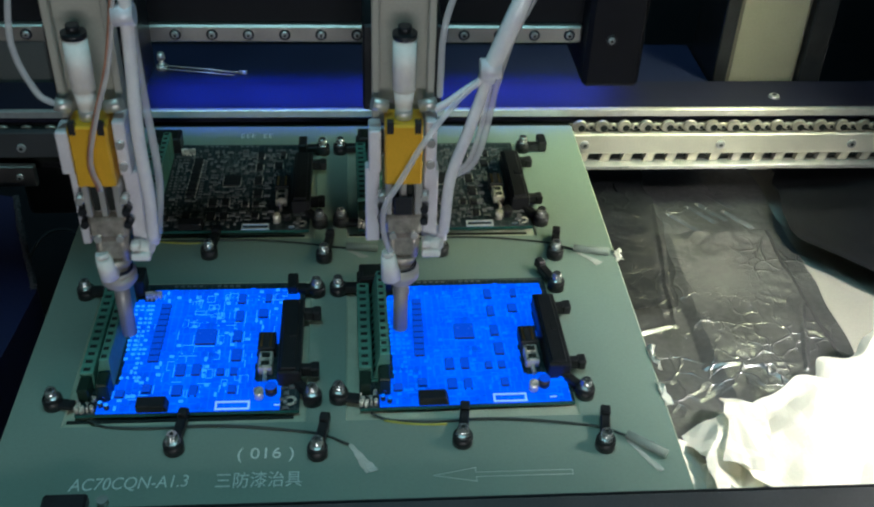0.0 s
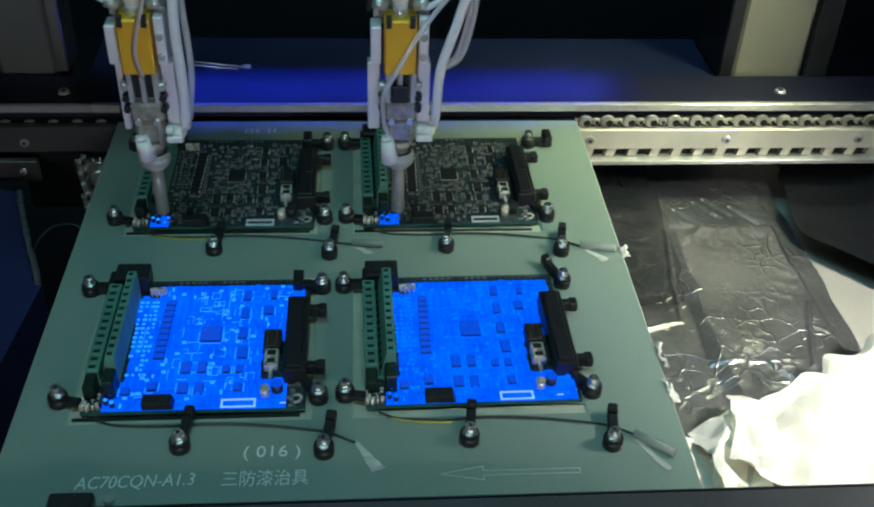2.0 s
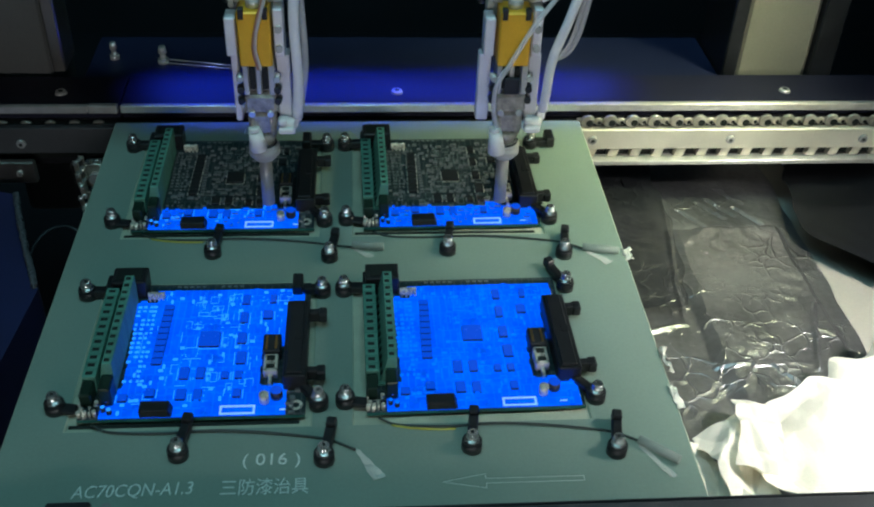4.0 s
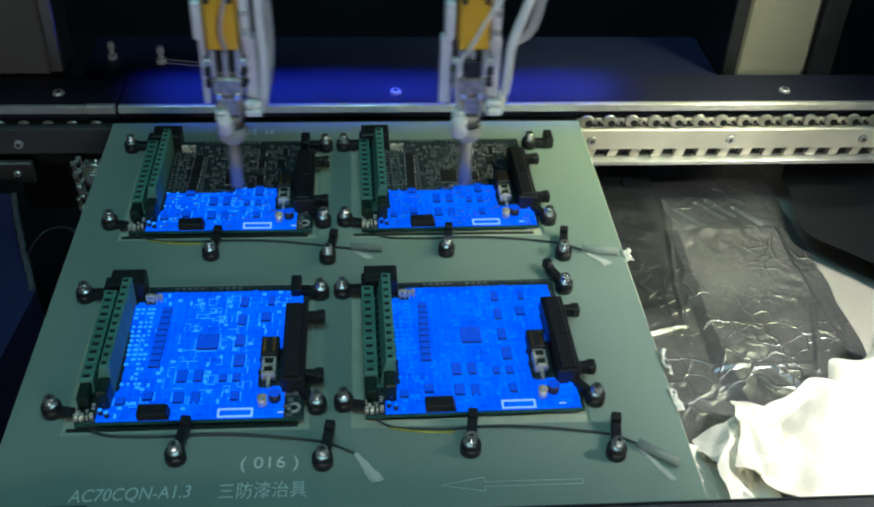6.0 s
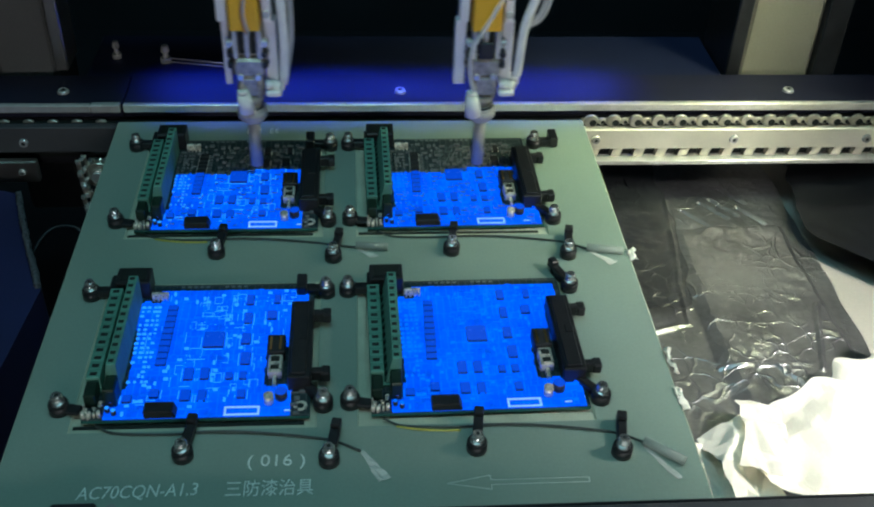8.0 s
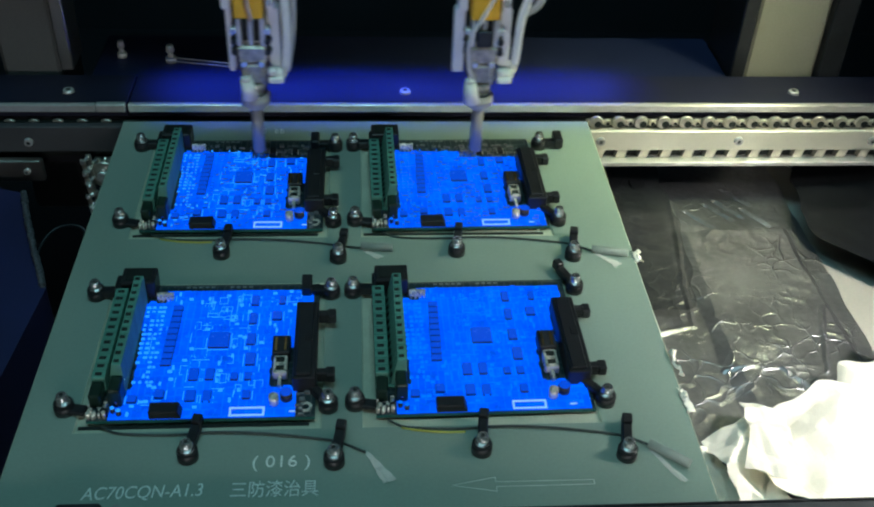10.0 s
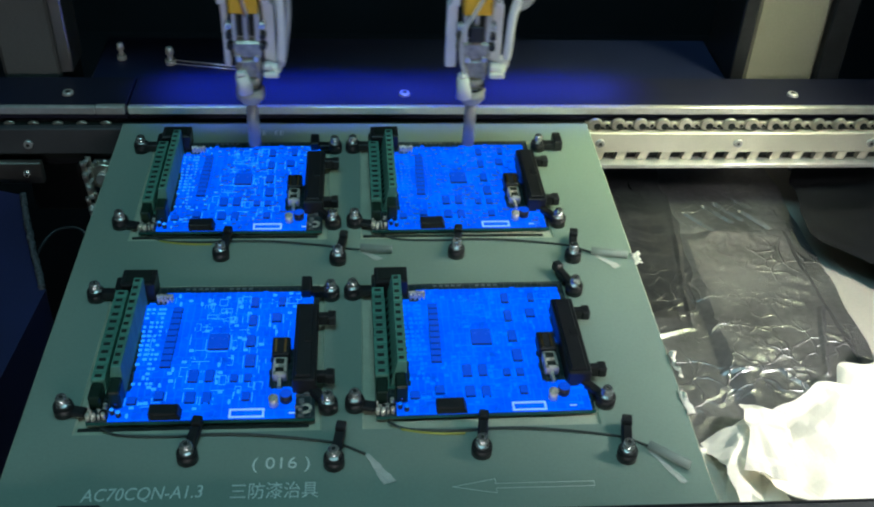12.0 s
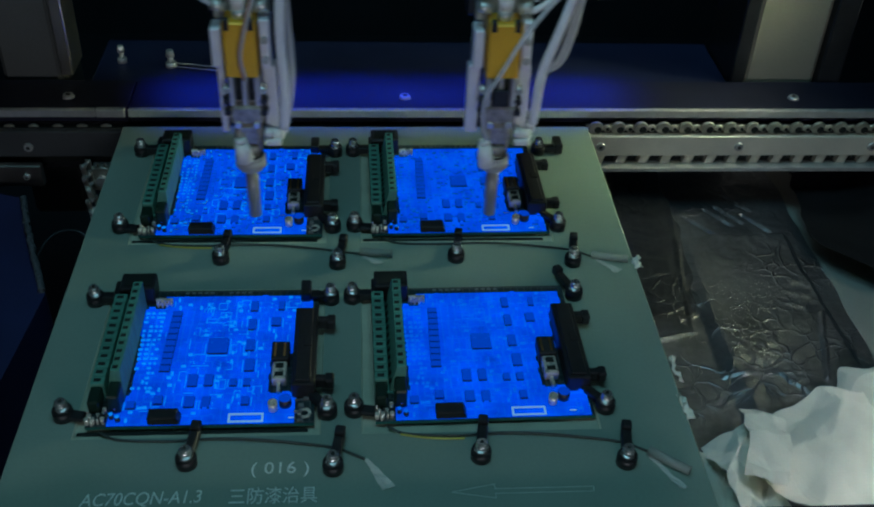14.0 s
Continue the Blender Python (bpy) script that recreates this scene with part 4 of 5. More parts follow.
def pole_mesh(name, w, d, h, a, b, slope=1.0):
    """One pole of a terminal strip; near-black patches stand for its wire opening and its screw well."""
    bm = bmesh.new()
    box(bm, 0, w, 0.00005, d - 0.00015, 0, h, 0.0003)
    box(bm, w * a, w * b, d * 0.30, d * 0.70, h - 0.0002, h + 0.00008, 0, 1)
    box(bm, -0.00005, 0.0001, d * 0.25, d * 0.75, h * 0.2, h * 0.6, 0, 1)
    if slope < 1:
        for v in bm.verts:
            if v.co.z > h * 0.55:
                v.co.x = w - (w - v.co.x) * slope
    return mesh_of(name, bm, [GREEN, HOLE])


SHARED = {}


def circuit_board(sx, sy, label):
    b = thing("circuit_board", label, "circuit board", "boards in the fixture", pose(sx, sy, 0) @ (pose(-0.1045, 0.1125, 0, 0, 0, 0.75) @ pose(0.1045, -0.1125, 0) if sx else pose(0, 0, 0)))
    s = SHARED
    if not s:
        bm = bmesh.new()
        box(bm, -0.1045, -0.0095, 0.0238, 0.1125, Z - 0.0016, Z, 0, 1)
        for f in bm.faces:
            if f.normal.z > 0.5:
                f.material_index = 0
        s["pcb"] = mesh_of("pcb", bm, [PCB, PCB_EDGE])
        for k, (x0, x1, y0, y1) in enumerate(CHIPS):
            bm = bmesh.new()
            box(bm, x0, x1, y0, y1, Z, Z + 0.0016, 0.0002)
            n = max(3, int((y1 - y0) / 0.0013))
            for q in range(n):
                yy = y0 + (q + 0.5) * (y1 - y0) / n
                box(bm, x0 - 0.0007, x0, yy - 0.00022, yy + 0.00022, Z, Z + 0.0005, 0, 1)
                box(bm, x1, x1 + 0.0007, yy - 0.00022, yy + 0.00022, Z, Z + 0.0005, 0, 1)
            if k == 0:
                for q in range(9):
                    xx = x0 + (q + 0.5) * (x1 - x0) / 9
                    box(bm, xx - 0.00022, xx + 0.00022, y0 - 0.0007, y0, Z, Z + 0.0005, 0, 1)
                    box(bm, xx - 0.00022, xx + 0.00022, y1, y1 + 0.0007, Z, Z + 0.0005, 0, 1)
            s["chip", k] = mesh_of("chip", bm, [CHIP, TIN])
        bm = bmesh.new()
        for x, y, w, d, h in PASSIVES:
            box(bm, x - w / 2, x + w / 2, y - d / 2, y + d / 2, Z, Z + h)
        s["passives"] = mesh_of("passives", bm, PASSIVE)
        bm = bmesh.new()
        for x0, x1, y0, y1 in PRINT[:4]:
            box(bm, x0, x1, y0, y1, Z, Z + 0.0009)
        s["frame"] = mesh_of("label_frame", bm, SILK)
        bm = bmesh.new()
        for k in range(9):
            box(bm, -0.074 + k * 0.0030 + (0.006 if k > 4 else 0), -0.0722 + k * 0.0030 + (0.006 if k > 4 else 0), 0.1100, 0.1112, Z, Z + 0.00015)
        box(bm, -0.0205, -0.0175, 0.0262, 0.0268, Z, Z + 0.0009)
        for t0, t1, t2, t3 in TRACES:
            box(bm, t0, t1, t2, t3, Z, Z + 0.00012)
        s["silk"] = mesh_of("silk_writing", bm, FAINT_SILK)
        s["low"] = pole_mesh("terminal_pole", 0.0058, 0.0050, 0.0075, 0.22, 0.74)
        s["high"] = pole_mesh("terminal_pole_tall", 0.0072, 0.0050, 0.0150, 0.16, 0.70, 0.58)
        bm = bmesh.new()
        box(bm, 0, 0.0050, 0, 0.0092, 0, 0.0072, 0.0006)
        s["plug"] = mesh_of("terminal_plug", bm, DARK_GREEN)
        bm = bmesh.new()
        box(bm, -0.1030, -0.0870, 0.1025, 0.1145, Z, Z + 0.0100, 0.0006)
        box(bm, -0.1010, -0.0890, 0.1045, 0.1125, Z + 0.0098, Z + 0.0103, 0, 1)
        s["jack"] = mesh_of("power_jack", bm, [BLACK, HOLE])
        bm = bmesh.new()
        box(bm, -0.0195, -0.0092, 0.0385, 0.0895, Z, Z + 0.0085, 0.0006)
        box(bm, -0.0182, -0.0112, 0.0400, 0.0880, Z + 0.0083, Z + 0.0098, 0.0005)
        box(bm, -0.0150, -0.0112, 0.0610, 0.0660, Z + 0.0096, Z + 0.0104, 0.0003)
        s["header"] = mesh_of("pin_header", bm, BLACK)
        bm = bmesh.new()
        box(bm, -0.0095, -0.0030, -0.0018, 0.0018, 0.0005, 0.0062, 0.0005)
        box(bm, -0.0040, 0.0000, -0.0030, 0.0030, 0.0010, 0.0062, 0.0007)
        bmesh.ops.translate(bm, vec=(-0.0012, 0, 0), verts=bm.verts)
        s["latch"] = mesh_of("latch", bm, BLACK)
        bm = bmesh.new()
        box(bm, -0.0294, -0.0214, 0.0575, 0.0690, Z, Z + 0.0060, 0.0005)
        box(bm, -0.0282, -0.0272, 0.0590, 0.0675, Z + 0.0058, Z + 0.0063, 0, 1)
        box(bm, -0.0240, -0.0230, 0.0590, 0.0675, Z + 0.0058, Z + 0.0063, 0, 1)
        s["relay"] = mesh_of("relay", bm, [CHIP, GOLD])
        bm = bmesh.new()
        box(bm, -0.0285, -0.0222, 0.0458, 0.0570, Z, Z + 0.0050, 0.0005)
        box(bm, -0.0272, -0.0235, 0.0475, 0.0500, Z + 0.0049, Z + 0.0053, 0, 1)
        box(bm, -0.0272, -0.0235, 0.0525, 0.0555, Z + 0.0049, Z + 0.0053, 0, 1)
        box(bm, -0.0262, -0.0245, 0.0400, 0.0458, Z, Z + 0.0030, 0.0003)
        s["socket"] = mesh_of("metal_socket", bm, [TIN, HOLE])
        bm = bmesh.new()
        rod(bm, (-0.0271, 0.0318, Z), (-0.0271, 0.0318, Z + 0.0050), 0.0021, 16)
        s["can"] = mesh_of("capacitor", bm, TIN)
        bm = bmesh.new()
        rod(bm, (-0.0220, 0.0345, Z), (-0.0220, 0.0345, Z + 0.0045), 0.0027, 16)
        s["coil"] = mesh_of("coil", bm, CHIP)
        bm = bmesh.new()
        box(bm, -0.0788, -0.0654, 0.0240, 0.0304, Z, Z + 0.0042, 0.0005)
        for v in bm.verts:
            if v.co.z > Z + 0.002 and v.co.x > -0.0720:
                v.co.x -= 0.0012
        s["bridge"] = mesh_of("module", bm, BLACK)
        bm = bmesh.new()
        ring(bm, (-0.0137, 0.0297), 0.0016, 0.0030, Z, Z + 0.0003)
        s["ring"] = mesh_of("mounting_ring", bm, TIN)
        bm = bmesh.new()
        rnd = random.Random(9)
        for k in range(16):
            x, y = -0.1040 + 0.011 * rnd.random(), 0.0250 + 0.009 * rnd.random()
            if x > -0.0965:
                continue
            rod(bm, (x, y, Z), (x, y, Z + 0.002 + 0.002 * rnd.random()), 0.0004 + 0.0006 * rnd.random(), 7)
        bmd = bmesh.new()
        for x, y, r in ((-0.0932, 0.0330, 0.0020), (-0.0975, 0.0272, 0.0016), (-0.0942, 0.0283, 0.0010), (-0.0914, 0.0268, 0.0011)):
            rod(bmd, (x, y, Z), (x, y, Z + 0.0030), r, 14)
        s["dome"] = mesh_of("round_part", bmd, CHIP)
        bmd = bmesh.new()
        box(bmd, -0.0866, -0.0785, 0.1012, 0.1030, Z, Z + 0.0040, 0.0004)
        for k in range(4):
            box(bmd, -0.0860 + k * 0.0021, -0.0850 + k * 0.0021, 0.1000, 0.1012, Z, Z + 0.0030)
        s["bar"] = mesh_of("shield_bar", bmd, TIN)
        s["posts"] = mesh_of("solder_post", bm, TIN)
    part("pcb", s["pcb"], None, b, "dark green board laminate")
    for k in range(len(CHIPS)):
        part("chip", s["chip", k], None, b)
    tagged(part("ceramic_part", s["passives"], None, b, "tiny solder and ceramic parts"), kind="stuff")
    part("label_frame", s["frame"], None, b, "white printed frame")
    tagged(part("silk_writing", s["silk"], None, b), kind="stuff")
    tb = part("terminal_strip", simple(box, -0.1044, -0.0908, 0.0400, 0.1010, Z, Z + 0.0010), GREEN, b, "two-tier green screw terminal strip")
    for k in range(12):
        part("pole", s["low"], None, tb).matrix_basis = pose(-0.1045, 0.0408 + 0.0050 * k, Z + 0.0010)
        part("pole", s["high"], None, tb).matrix_basis = pose(-0.0980, 0.0408 + 0.0050 * k, Z + 0.0010)
    part("plug", s["plug"], None, b).matrix_basis = pose(-0.1042, 0.0312, Z)
    part("plug", s["plug"], None, b).matrix_basis = pose(-0.0960, 0.0312, Z) @ Matrix.Diagonal((1.05, 1, 1.4, 1))
    part("power_jack", s["jack"], None, b)
    h = part("pin_header", s["header"], None, b, "black shrouded ribbon header")
    for y in (0.0842, 0.0455):
        part("latch", s["latch"], None, h).matrix_basis = pose(0, y, Z)
    tagged(part("solder_post", s["posts"], None, b), kind="stuff")
    for n in ("relay", "socket", "can", "coil", "bridge", "ring", "dome", "bar"):
        part({"bridge": "module", "socket": "metal_socket", "can": "capacitor", "ring": "mounting_ring", "dome": "round_part", "bar": "shield_bar"}.get(n, n), s[n], None, b)
    return b


# the passes of the nozzle: start, end, and how far back the coating reaches then (in the board's space)
PASSES = [(1.90, 3.00, 0.0335), (3.00, 3.50, 0.0375), (3.50, 4.00, 0.0415), (4.00, 4.45, 0.0455), (4.45, 4.90, 0.0500), (4.90, 5.35, 0.0540), (5.35, 5.85, 0.0580), (5.85, 6.30, 0.0620), (6.30, 6.85, 0.0670), (6.85, 7.30, 0.0715), (7.30, 7.85, 0.0755), (7.85, 8.40, 0.0800), (8.40, 9.05, 0.0860), (9.05, 9.60, 0.0920), (9.60, 10.25, 0.0985), (10.25, 10.75, 0.1030), (10.80, 11.65, 0.1056), (11.65, 12.30, 0.1074)]
CELLS = 8


def coating_grid(wide):
    rnd = random.Random(7)
    y0 = 0.0242
    for start, end, y1 in PASSES:
        lo, hi = left_limit((y0 + y1) / 2) + rnd.uniform(-0.0007, 0.0007), right_limit((y0 + y1) / 2, wide) + rnd.uniform(-0.0005, 0.0005)
        for k in range(CELLS):
            yield start, end, lo + (hi - lo) * k / CELLS, lo + (hi - lo) * (k + 1) / CELLS, y0, y1
        y0 = y1


PATCHES = []


def all_boards():
    for k, (sx, sy) in enumerate(SLOTS):
        done = sy == 0
        b = circuit_board(sx, sy, "dark green circuit board glowing blue under fluorescent coating" if done else "dark green circuit board being coated in fluorescent blue")
        if done:
            bm = bmesh.new()
            for _, _, x0, x1, y0, y1 in coating_grid(sx > 0):
                coating_cell(bm, x0, x1, y0, y1, 0.00008)
            part("coating", bm, [COAT, COAT_CAP, COAT_DIM if sx else COAT_PAD, COAT_SILK], b, "glowing blue conformal coating")
            continue
        for n, (start, end, x0, x1, y0, y1) in enumerate(coating_grid(sx > 0)):
            if ("coat", sx > 0, n) not in SHARED:
                bm = bmesh.new()
                SHARED["coat", sx > 0, n] = mesh_of("coating_patch", bm, [COAT, COAT_CAP, COAT_DIM if sx else COAT_PAD, COAT_SILK]) if coating_cell(bm, x0, x1, y0, y1) else None
            if SHARED["coat", sx > 0, n]:
                PATCHES.append((part("coating_patch", SHARED["coat", sx > 0, n], None, b, "glowing blue conformal coating"), start, end, (x0 + x1) / 2))


# ---- gantry and dispensing heads ----
def gantry():
    g = thing("gantry_beam", "black gantry beam with bright linear guide rail", "gantry")
    part("beam", simple(box, -0.40, 0.128, 0.064, 0.110, 0.1255, 0.185, 0.002), BEAM_PAINT, g)
    part("guide_rail", simple(box, -0.40, GUIDE_END, 0.0595, 0.0638, 0.1270, 0.1350, 0.0008), STEEL, g, "bright steel guide rail")
    bm = bmesh.new()
    rod(bm, (0, 0.0597, 0), (0, 0.0588, 0), 0.0025, 14)
    rod(bm, (0, 0.0589, 0), (0, 0.0580, 0), 0.0018, 12, 0.0013, index=1)
    rod(bm, (0, 0.0581, 0), (0, 0.0578, 0), 0.0007, 6, index=2)
    bolt = mesh_of("rail_bolt", bm, [DARK_STEEL, BRIGHT, HOLE])
    for k in range(29):
        x = -0.310 + k * 0.0156
        if x < GUIDE_END - 0.003:
            part("rail_bolt", bolt, None, g).matrix_basis = pose(x, 0, 0.1310)
    part("end_block", simple(box, GUIDE_END + 0.0005, GUIDE_END + 0.026, 0.050, 0.110, 0.110, 0.185, 0.002), BEAM_PAINT, g, "black end block")
    part("block_bolt", bolt, None, g).matrix_basis = pose(GUIDE_END + 0.011, -0.0095, 0.1330)
    return g


def dispensing_head(twin):
    h = thing("dispensing_head", "dispensing head with amber block, white cap and milky hoses", "dispensing head", "dispensing heads")
    bm = bmesh.new()
    rod(bm, (0, 0, 0), (0, 0, 0.029), 0.0033, 20)
    rod(bm, (0, 0, 0.0004), (0, 0, -0.0003), 0.0022, 14, index=1)
    part("nozzle_tube", bm, [NOZZLE, HOLE], h, "grey nozzle tube")
    bm = bmesh.new()
    rod(bm, (0, 0, 0.0285), (0, 0, 0.0310), 0.0058, 24, 0.0078)
    rod(bm, (0, 0, 0.0310), (0, 0, 0.0355), 0.0078, 24)
    rod(bm, (0, 0, 0.0355), (0, 0, 0.0372), 0.0078, 24, 0.0062)
    part("collar", bm, COLLAR, h, "pale plastic collar")
    bm = bmesh.new()
    a, b = ((-0.0020, -0.0050, 0.0365), (-0.0035, -0.0062, 0.0470)) if not twin else ((-0.0045, -0.0062, 0.034), (-0.0060, -0.0060, 0.0460))
    rod(bm, a, b, 0.0045, 16, 0.0032)
    rod(bm, b, Vector(b) + Vector((-0.0003, 0.0003, 0.0022)), 0.0027, 12)
    part("cap", bm, WHITE, h, "white nylon fitting")
    bm = bmesh.new()
    rod(bm, (0.0005, 0.001, 0.0370), (0.0005, 0.001, 0.0440), 0.0052, 18, 0.0070)
    box(bm, -0.0064, 0.0074, -0.0046, 0.0080, 0.0435, 0.0560, 0.0018)
    box(bm, -0.0072, 0.0082, -0.0050, 0.0080, 0.0562, 0.0660, 0.0012)
    rod(bm, (-0.0042, -0.0034, 0.0440), (-0.0042, -0.0034, 0.0560), 0.0016, 10)
    rod(bm, (0.0052, -0.0034, 0.0440), (0.0052, -0.0034, 0.0560), 0.0016, 10)
    part("lower_body", bm, FROST, h)
    bm = bmesh.new()
    ring(bm, (0, 0), 0.0060, 0.0066, 0.0368, 0.0378, 20)
    part("seal_ring", bm, BLACK, h, "thin dark seal ring")
    bm = bmesh.new()
    box(bm, 0.0084, 0.0165, -0.0075, -0.0012, 0.0455, 0.0490, 0.0008)
    box(bm, 0.0084, 0.0125, -0.0068, -0.0015, 0.0500, 0.0535, 0.0008)
    part("pinch_clamp", bm, WHITE, h, "white plastic pinch clamp")
    for z in (0.0630, 0.0690, 0.0750):
        for x in (-0.0085, 0.0090):
            part("valve_knob", simple(rod, (x, -0.0012, z), (x, -0.0058, z), 0.0021, 12, 0.0016), DARK_STEEL if z < 0.07 else BRIGHT, h)
    if twin:
        part("valve_core", simple(box, -0.0036, 0.0042, -0.0062, -0.0046, 0.0668, 0.0760, 0.0006), DARK_STEEL, h)
    for x in (-0.0040, 0.0050):
        part("body_screw", simple(rod, (x, -0.0049, 0.0565), (x, -0.0066, 0.0565), 0.0016, 12), BRIGHT, h)
    bm = bmesh.new()
    box(bm, -0.0070, -0.0045, -0.0045, 0.0075, 0.0662, 0.0818, 0.0004)
    box(bm, 0.0050, 0.0080, -0.0045, 0.0075, 0.0662, 0.0818, 0.0004)
    box(bm, -0.0010, 0.0015, -0.0040, 0.0075, 0.0662, 0.0818, 0.0004)
    box(bm, -0.0068, 0.0078, 0.0000, 0.0078, 0.0664, 0.0816)
    part("valve_section", bm, ALU, h)
    for x in (-0.0028, 0.0032):
        part("valve_slot", simple(box, x - 0.0014, x + 0.0014, -0.0022, -0.0002, 0.068, 0.080, 0.0003), HOLE, h)
    bm = bmesh.new()
    box(bm, -0.0076, 0.0076, -0.0065, 0.0080, 0.0822, 0.1100, 0.0008)
    part("amber_block", bm, ORANGE, h, "amber anodised valve block")
    for x in (-0.0055, 0.0055):
        part("notch", simple(box, x - 0.0013, x + 0.0013, -0.0072, -0.0040, 0.1065, 0.1120, 0.0003), BLACK, h)
    bm = bmesh.new()
    rod(bm, (0, 0.0005, 0.1102), (0, 0.0005, 0.1140), 0.0036, 14)
    part("neck", bm, ALU, h)
    bm = bmesh.new()
    rod(bm, (0, 0.001, 0.1140), (0, 0.001, 0.1225), 0.0034, 16, 0.0042)
    rod(bm, (0, 0.001, 0.1225), (0, 0.001, 0.1440), 0.0046, 18)
    part("air_cylinder", bm, WHITE, h, "off-white air cylinder")
    bm = bmesh.new()
    rod(bm, (0, 0.001, 0.1440), (0, 0.001, 0.1462), 0.0048, 18)
    rod(bm, (0, 0.001, 0.1462), (0, 0.001, 0.1490), 0.0026, 12)
    part("cylinder_cap", bm, DARK_STEEL, h)
    bm = bmesh.new()
    box(bm, -0.0125, 0.0125, 0.0125, 0.0160, 0.1000, 0.2600, 0.0006)
    channel = part("slide_channel", bm, GREY_PAINT, h, "light grey slide channel")
    for x in (-0.0125, 0.0095):
        part("channel_flange", simple(box, x, x + 0.0030, 0.0075, 0.0124, 0.1060, 0.2600, 0.0005), GREY_PAINT, channel)
    part("slide_block", simple(box, -0.0160, 0.0160, 0.0165, 0.0580, 0.1040, 0.1420, 0.001), DARK_STEEL, h)
    bm = bmesh.new()
    box(bm, -0.0155 if twin else -0.0128, -0.0095, 0.0020, 0.0085, 0.0480, 0.0850, 0.0006)
    box(bm, -0.0140, -0.0090, -0.0020, 0.0090, 0.0855, 0.1050, 0.0006)
    part("side_plate", bm, PALE, h, "pale machined side plate")
    bm = bmesh.new()
    box(bm, 0.0088, 0.0150, 0.0010, 0.0090, 0.0500, 0.0850, 0.0006)
    box(bm, 0.0088, 0.0135, -0.0030, 0.0090, 0.0855, 0.1100, 0.0006)
    box(bm, 0.0150, 0.0195, -0.0010, 0.0060, 0.0490, 0.0540, 0.0008)
    part("hose_bracket", bm, PALE, h)
    for z in (0.0905, 0.1005):
        part("bracket_screw", simple(rod, (0.0110, -0.0030, z), (0.0110, -0.0048, z), 0.0018, 12), BRIGHT, h)
    bm = bmesh.new()
    rod(bm, (0.0100, 0.0, 0.0490), (0.0170, -0.0035, 0.0500), 0.0030, 12, 0.0024)
    part("elbow_fitting", bm, WHITE, h, "white elbow fitting")
    bm = bmesh.new()
    rod(bm, (-0.0065, 0.003, 0.1135), (-0.0125, 0.002, 0.1155), 0.0026, 12)
    rod(bm, (0.0065, 0.003, 0.1135), (0.0130, 0.002, 0.1155), 0.0026, 12)
    part("port_fitting", bm, ALU, h)
    if twin:
        runs = [(HOSE, 0.0024, [(0.0178, -0.002, 0.0560), (0.0182, -0.003, 0.0640), (0.0197, -0.003, 0.0841), (0.0261, -0.002, 0.1052), (0.0330, 0.0, 0.1290)]),
                (HOSE, 0.0037, [(0.0322, 0.0, 0.1270), (0.0380, 0.0, 0.1440), (0.0441, 0.001, 0.1600), (0.0540, 0.008, 0.185), (0.0680, 0.02, 0.22)]),
                (CLEAR, 0.0014, [(0.0215, 0.000, 0.0830), (0.0275, 0.001, 0.0860), (0.0312, 0.001, 0.0930), (0.0338, 0.001, 0.1052), (0.0365, 0.001, 0.1240), (0.0420, 0.004, 0.1430), (0.0500, 0.006, 0.160)]),
                (CLEAR, 0.0011, [(0.0205, -0.002, 0.0860), (0.0262, -0.001, 0.0890), (0.0292, 0.0, 0.0960), (0.0318, 0.0, 0.1090), (0.0345, 0.0, 0.1290)]),
                (HOSE, 0.0016, [(0.0125, 0.001, 0.1135), (0.0175, 0.0, 0.1170), (0.0230, 0.0, 0.1215), (0.0290, 0.0, 0.1258), (0.0340, 0.0, 0.1310)]),
                (CLEAR, 0.0013, [(-0.0050, -0.0062, 0.0480), (-0.0079, -0.0085, 0.0590), (-0.0078, -0.0105, 0.0740), (-0.0015, -0.0110, 0.0870), (0.0085, -0.0075, 0.1040), (0.0200, -0.003, 0.1180), (0.0300, 0.0, 0.1270)]),
                (CLEAR, 0.0014, [(0.0144, 0.003, 0.1180), (0.0144, 0.003, 0.1270), (0.0150, 0.004, 0.1440), (0.0191, 0.006, 0.1600), (0.0300, 0.008, 0.185)])]
    else:
